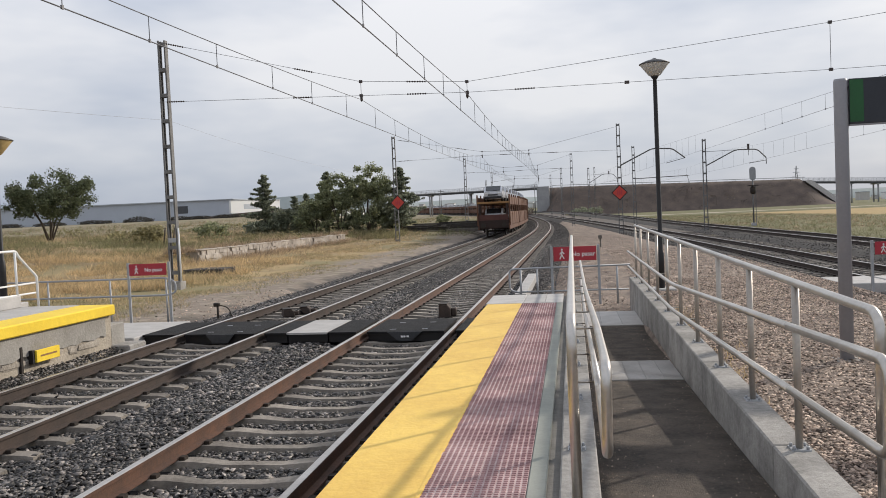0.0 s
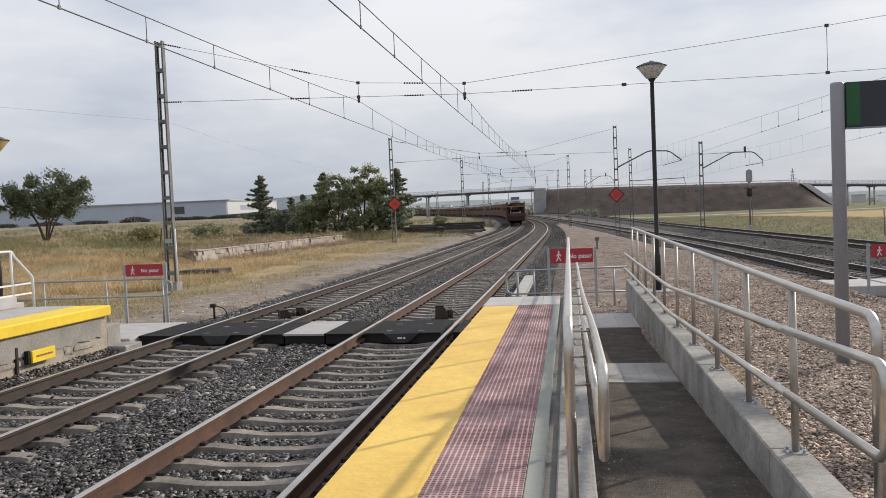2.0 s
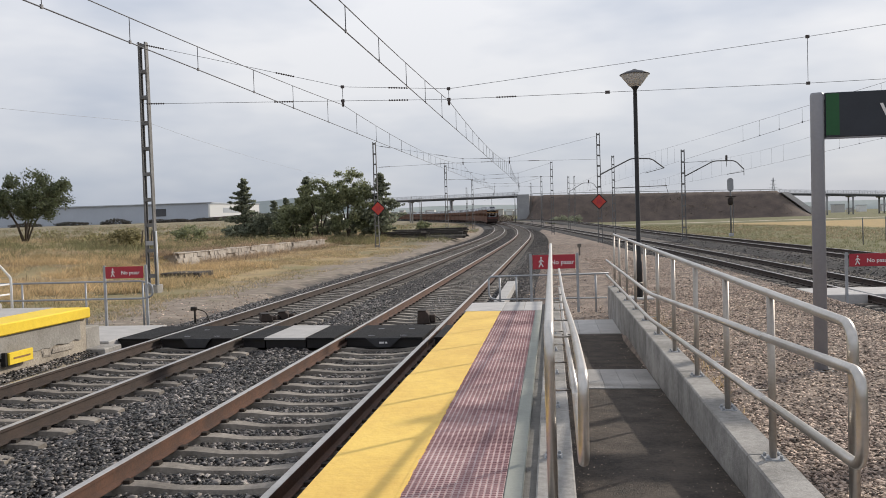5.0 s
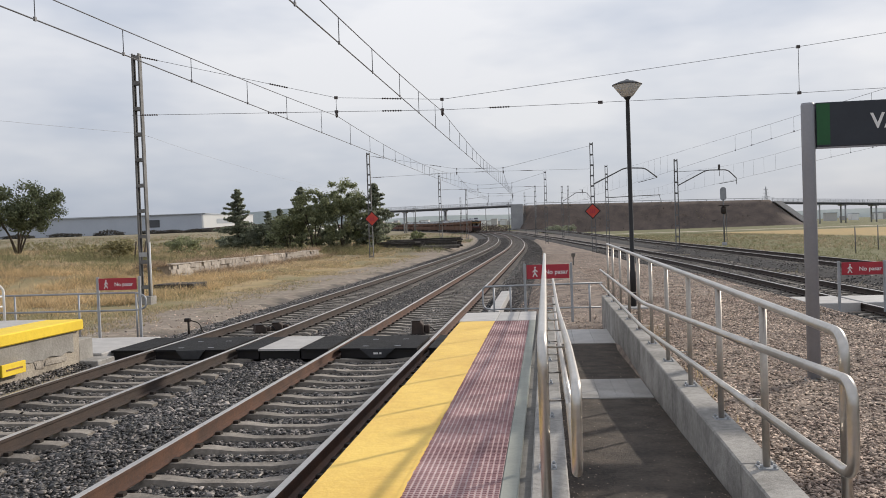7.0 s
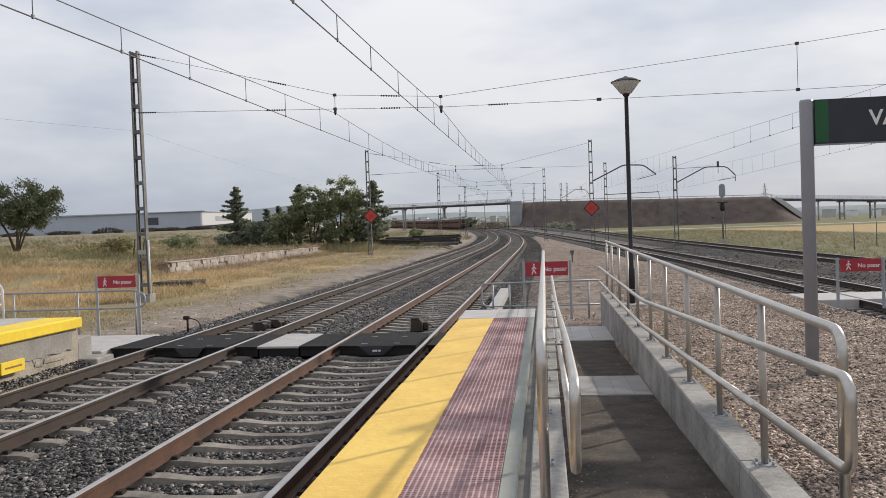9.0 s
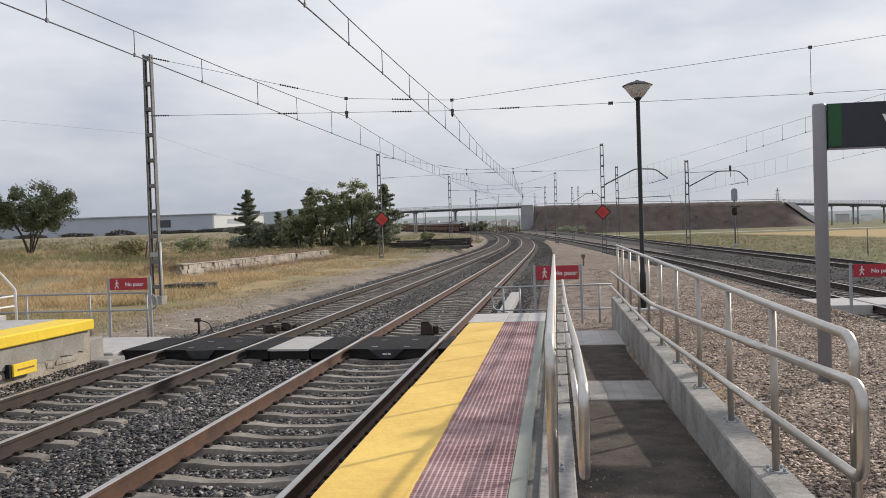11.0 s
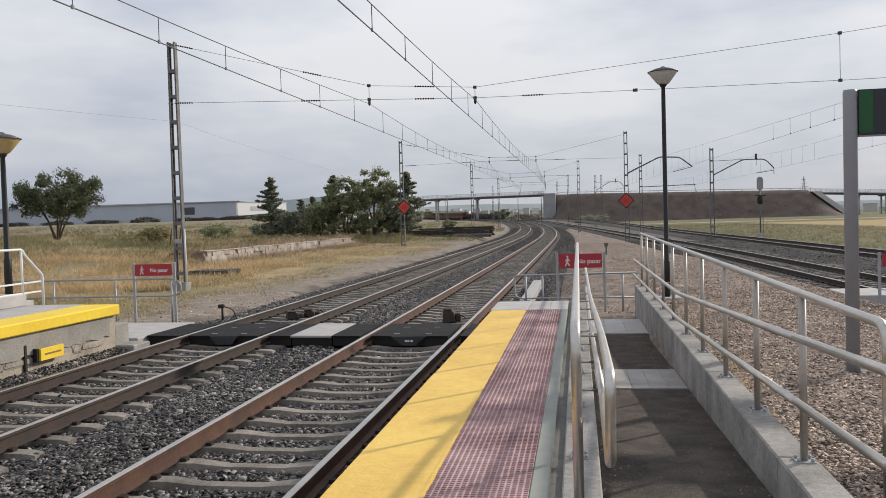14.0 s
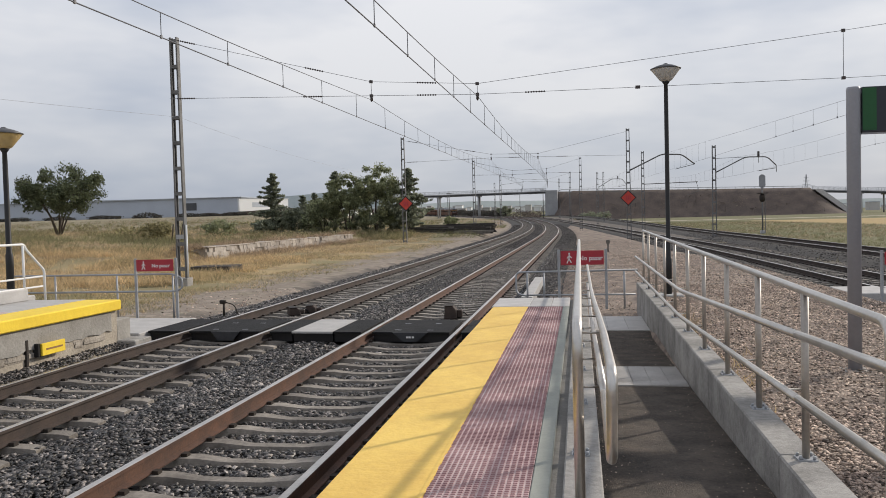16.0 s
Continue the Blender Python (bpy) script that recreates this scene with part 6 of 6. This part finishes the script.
def warehouse():
    w = empty("warehouse", pose(0, 420, 0), "long blue-grey warehouse with a white panel far across the field", "warehouse")
    g = 5.2
    part("wall", boxed(-330, 0, g, -176, 60, 15.9), M["shed"], w)
    bm = bmesh.new()
    prism(bm, [(-331, 15.9), (-175, 15.9), (-175, 16.2), (-253, 16.5), (-331, 16.2)], -1, 61)
    part("roof", bm, M["shedroof"], w)
    end = part("white_panel", boxed(0, 0, 8.4, 40, 1.2, 15.3), M["white"], w, "white end wall with a grey mark")
    end.matrix_basis = pose(-176.2, -0.8, 0, 0, 0, 70)
    part("mark_bar", boxed(10, -0.06, 10.6, 24, -0.02, 13.2), M["shedroof"], end)
    part("panel_roof", boxed(-0.3, -0.3, 15.3, 40.3, 1.5, 15.7), M["shedroof"], end)
    part("mark_shape", boxed(-209, -0.1, 9.5, -201, -0.02, 13.5, 0.0), M["bridge_dk"], w)
    part("plinth", boxed(-331, -0.3, g - 2, -150, -0.15, g + 0.5), M["bridge"], w)
    d = part("earth_mound", prism(bmesh.new(), [(-215, 4.0), (-120, 4.0), (-120, 9.2), (-150, 9.0), (-190, 6.6), (-215, 5.2)], 405, 412), M["bank"])
    tagged(d, "dark earth mound before the warehouse", "mound", kind="structure")


warehouse()


def hills():
    for k, (y, x0, x1, h, s) in enumerate(((1300, -900, -120, 60, 0.004), (900, -420, 140, 25, 0.006), (2200, -2300, 2300, 26, 0.002))):
        n = 60
        v, f = [], []
        for i in range(n + 1):
            x = x0 + (x1 - x0) * i / n
            e = sstep(0, 0.25, i / n) * sstep(1, 0.7, i / n) if k < 2 else 1
            z = h * e * (0.75 + 0.35 * noise.noise(Vector((x * s, k, 0))))
            v += [(x, y, -5), (x, y + 40, z), (x, y + 300, -5)]
        for i in range(n):
            for j in range(2):
                f.append((i * 3 + j, i * 3 + 3 + j, i * 3 + 4 + j, i * 3 + 1 + j))
        ob = new("far_hill", mesh_np("far_hill", v, f, M["hill"], True))
        tagged(ob, "low grey-green hill on the horizon", "hill", kind="structure")


hills()


def town():
    rng = random.Random(8)
    for k in range(95):
        x = -235 + k * 2.3 + rng.uniform(-2, 2)
        w, h = rng.uniform(2.0, 7.5), 0.6 + (3.0 if k < 75 else 1.6) * rng.random() ** 2
        b = empty("far_building", pose(x, 600 + rng.uniform(0, 90), 7.6), "small pale building beyond the bridge", "building", "far buildings")
        # walls and roofs both whitened: bright haze over the town is in their colour
        part("wall", boxed(-w / 2, 0, -4.5, w / 2, 8, h), (M["white"], M["white"], M["concrete_lt"])[rng.randrange(3)], b)
        part("roof", boxed(-w / 2 - 0.3, -0.3, h, w / 2 + 0.3, 8.3, h + 0.35), M["concrete_lt"], b)
    for k in range(18):
        w, h = rng.uniform(3.0, 9.0), rng.uniform(2.5, 6.5)
        b = empty("far_building", pose(165 + k * 7 + rng.uniform(-2, 2), 640 + rng.uniform(0, 60), 0.0), "pale low building beyond the far bridge", "building", "far buildings")
        part("wall", boxed(-w / 2, 0, -3.0, w / 2, 8, h), (M["white"], M["concrete_lt"])[rng.randrange(2)], b)
        part("roof", boxed(-w / 2 - 0.3, -0.3, h, w / 2 + 0.3, 8.3, h + 0.35), M["shedroof"], b)
    p = empty("pylon", pose(112.5, 428, 0), "small grey lattice pylon behind the embankment", "pylon")
    for sx in (-1, 1):
        for sy in (-1, 1):
            part("leg", tubed([(sx * 1.6, sy * 1.6, -1), (sx * 0.35, sy * 0.35, 15), (sx * 0.1, sy * 0.1, 18.6)], 0.09, 4), M["galv"], p)
    for i in range(7):
        z0, z1 = 2 + i * 2.3, 4.3 + i * 2.3
        r0, r1 = 1.6 - 1.25 * (z0 + 1) / 17, 1.6 - 1.25 * (z1 + 1) / 17
        for sx in (-1, 1):
            part("brace", tubed([(sx * r0, -r0, z0), (-sx * r1, -r1, z1)], 0.06, 4), M["galv"], p)
    for z, r in ((13.6, 1.9), (15.4, 1.5), (17.2, 1.1)):
        part("cross_arm", tubed([(-r, 0, z), (r, 0, z)], 0.09, 4), M["galv"], p)
    for x, y, h in ((-28, 330, 11), (-60, 300, 8), (-46, 310, 9), (-18, 300, 10), (-75, 320, 8), (0, 290, 10), (-36, 250, 9), (-8, 262, 10)):
        p = empty("pole", pose(x, y, ground_z(x, y) - 0.3), "thin grey pole in the distance", "pole", "far poles")
        part("shaft", tubed([(0, 0, 0), (0, 0, h)], [0.16, 0.10], 6), M["mast"] if h < 20 else M["galv"], p)
        part("cross_arm", tubed([(-0.9, 0, h - 0.6), (0.9, 0, h - 0.6)], 0.06, 5), M["mast"], p)


town()


# ---- train ----
def wagon():
    """Two-deck car carrier with open sides."""
    w = empty("car_carrier_wagon", None, "rusty orange two-deck car carrier wagon", "wagon", "car carrier wagons")
    L, H = 13.2, 1.48
    part("underframe", boxed(-1.35, -L / 2, 0.72, 1.35, L / 2, 1.0, 0.03), M["wagon_dk"], w)
    part("lower_deck", boxed(-1.45, -L / 2, 1.0, 1.45, L / 2, 1.12, 0.02), M["wagon"], w)
    part("upper_deck", boxed(-1.48, -L / 2, 3.02, 1.48, L / 2, 3.20, 0.02), M["wagon_ylw"], w, "ochre upper deck")
    for s in (-1, 1):
        for k in range(5):
            y = -L / 2 + 0.15 + k * (L - 0.3) / 4
            part("side_post", boxed(s * H - 0.06, y - 0.12, 1.0, s * H + 0.06, y + 0.12, 3.85, 0.01), M["wagon"], w)
        for k in range(4):
            y = -L / 2 + 0.3 + k * (L - 0.3) / 4
            part("side_panel", boxed(s * (H + 0.012) - 0.015, y, 1.05, s * (H + 0.012) + 0.015, y + (L - 0.3) / 4 - 0.3, 2.25), M["wagon"], w)
            part("side_panel", boxed(s * (H + 0.012) - 0.015, y, 2.9, s * (H + 0.012) + 0.015, y + (L - 0.3) / 4 - 0.3, 3.62), M["wagon"], w)
        part("sill", boxed(s * 1.42 - 0.05, -L / 2, 0.62, s * 1.42 + 0.05, L / 2, 1.02, 0.01), M["wagon"], w)
    for e in (-1, 1):
        y = e * (L / 2 - 0.04)
        part("end_panel", boxed(-1.35, y - 0.04, 1.5, 1.35, y + 0.04, 2.0, 0.01), M["wagon_end"], w, "dull red end board")
        # beam and gates in dark brown: shade on the wagon end put into colour
        part("end_beam", boxed(-1.35, y - 0.05, 0.75, 1.35, y + 0.05, 1.49, 0.02), M["wagon_dk"], w)
        for s in (-1, 1):
            part("end_gate", boxed(s * 1.25 - 0.12, y - 0.03, 2.0, s * 1.25 + 0.12, y + 0.03, 3.02, 0.01), M["wagon_dk"], w)
        for s in (-1, 1):
            part("buffer", tubed([(s * 0.95, y, 1.05), (s * 0.95, y + e * 0.4, 1.05), (s * 0.95, y + e * 0.4, 1.05), (s * 0.95, y + e * 0.45, 1.05)], [0.09, 0.09, 0.22, 0.22], 10), M["iron"], w)
    for y in (-4.2, 4.2):
        ax = part("axle", tubed([(-0.95, y, 0.46), (0.95, y, 0.46)], 0.08, 8), M["iron"], w)
        for s in (-1, 1):
            bm = tubed([(s * 0.80, y, 0.46), (s * 0.835, y, 0.46), (s * 0.84, y, 0.46), (s * 0.94, y, 0.46)], [0.50, 0.50, 0.46, 0.46], 18)
            part("wheel", bm, M["iron"], w)
            part("axle_guard", boxed(s * 1.12 - 0.05, y - 0.4, 0.35, s * 1.12 + 0.05, y + 0.4, 0.8, 0.02), M["wagon_dk"], w)
    return w


def carried_car():
    """A saloon with bonnet, cabin, glass and wheels."""
    c = empty("carried_car", None, "silver-white new car carried on a wagon deck", "car", "carried cars")
    bm = bmesh.new()
    prism(bm, [(-2.05, 0.25), (2.05, 0.25), (2.1, 0.62), (1.95, 0.85), (1.1, 0.95), (0.45, 1.42), (-1.15, 1.46), (-1.85, 1.0), (-2.1, 0.9)], -0.84, 0.84, "x")
    bmesh.ops.bevel(bm, geom=list(bm.edges), offset=0.11, segments=2, affect="EDGES")
    part("body", bm, M["carpaint"], c)
    for a, b in (((-1.93, 1.0), (-1.25, 1.42)), ((1.08, 0.99), (0.52, 1.38))):
        s = 1 if a[0] > 0 else -1
        bm = bmesh.new()
        prism(bm, [(a[0], a[1]), (b[0], b[1]), (b[0] + s * 0.03, b[1] + 0.03), (a[0] + s * 0.03, a[1] + 0.03)], -0.66, 0.66, "x")
        part("windscreen", bm, M["carglass"], c)
    for s in (-1, 1):
        bm = bmesh.new()
        prism(bm, [(-1.5, 0.98), (0.85, 0.98), (0.42, 1.33), (-1.12, 1.36)], s * 0.846 - 0.006, s * 0.846 + 0.006, "x")
        part("side_glass", bm, M["carglass"], c)
        for y in (-1.3, 1.3):
            part("wheel", tubed([(s * 0.70, y, 0.31), (s * 0.86, y, 0.31)], 0.31, 14), M["tyre"], c)
        for y in (-2.06, 2.06):
            part("headlight", boxed(s * 0.62 - 0.16, y - 0.05, 0.66, s * 0.62 + 0.16, y + 0.05, 0.80, 0.02), M["lampglass"], c)
    part("bumper", boxed(-0.8, -2.14, 0.28, 0.8, -2.04, 0.5, 0.03), M["black"], c)
    part("grille", boxed(-0.45, -2.12, 0.56, 0.45, -2.06, 0.68, 0.01), M["black"], c)
    return c


# distance along the second track by way of its bend
_ys = [float(i) for i in range(0, 1200)]
_run = [0.0]
for _a, _b in zip(_ys, _ys[1:]):
    _run.append(_run[-1] + math.hypot(1.0, far_x(_b) - far_x(_a)))


def on_track(s, lift=0.0):
    y = float(np.interp(s, _run, _ys))
    dx, dz = far_x(y + 1) - far_x(y - 1), level(y + 1) - level(y - 1)
    return pose(far_x(y), y, level(y) + lift, math.degrees(math.atan2(dz, 2)), 0, -math.degrees(math.atan2(dx, 2)))


TAIL = [(0.0, 76.0), (1.0, 106.0), (2.0, 135.0), (3.0, 162.0), (4.0, 188.0), (5.0, 213.0), (7.3, 268.0), (8.5, 296.0), (11.0, 352.0), (16.0, 460.0)]
WAGONS, PITCH = 34, 14.1


def tail_at(t):
    return float(np.interp(t, [a for a, _ in TAIL], [b for _, b in TAIL]))


def motions():
    """The train draws away round the bend."""
    times = [0.5 * i for i in range(33)]
    w0, c0 = wagon(), carried_car()
    plan = []
    for k in range(WAGONS):
        mid = k * PITCH + 6.6
        plan.append((w0 if k == 0 else copy_thing(w0, Matrix()), mid, 0.0))
        for j, (off, lift) in enumerate(((-4.3, 3.20), (0.0, 3.20), (4.3, 3.20), (-4.3, 1.12), (4.3, 1.12))):
            if j > 2 and k > 1:
                continue
            plan.append((c0 if (k == 0 and j == 0) else copy_thing(c0, Matrix()), mid + off, lift))
    for thing, along, lift in plan:
        walk(thing, [(t, on_track(tail_at(t) + along, lift)) for t in times])


motions()
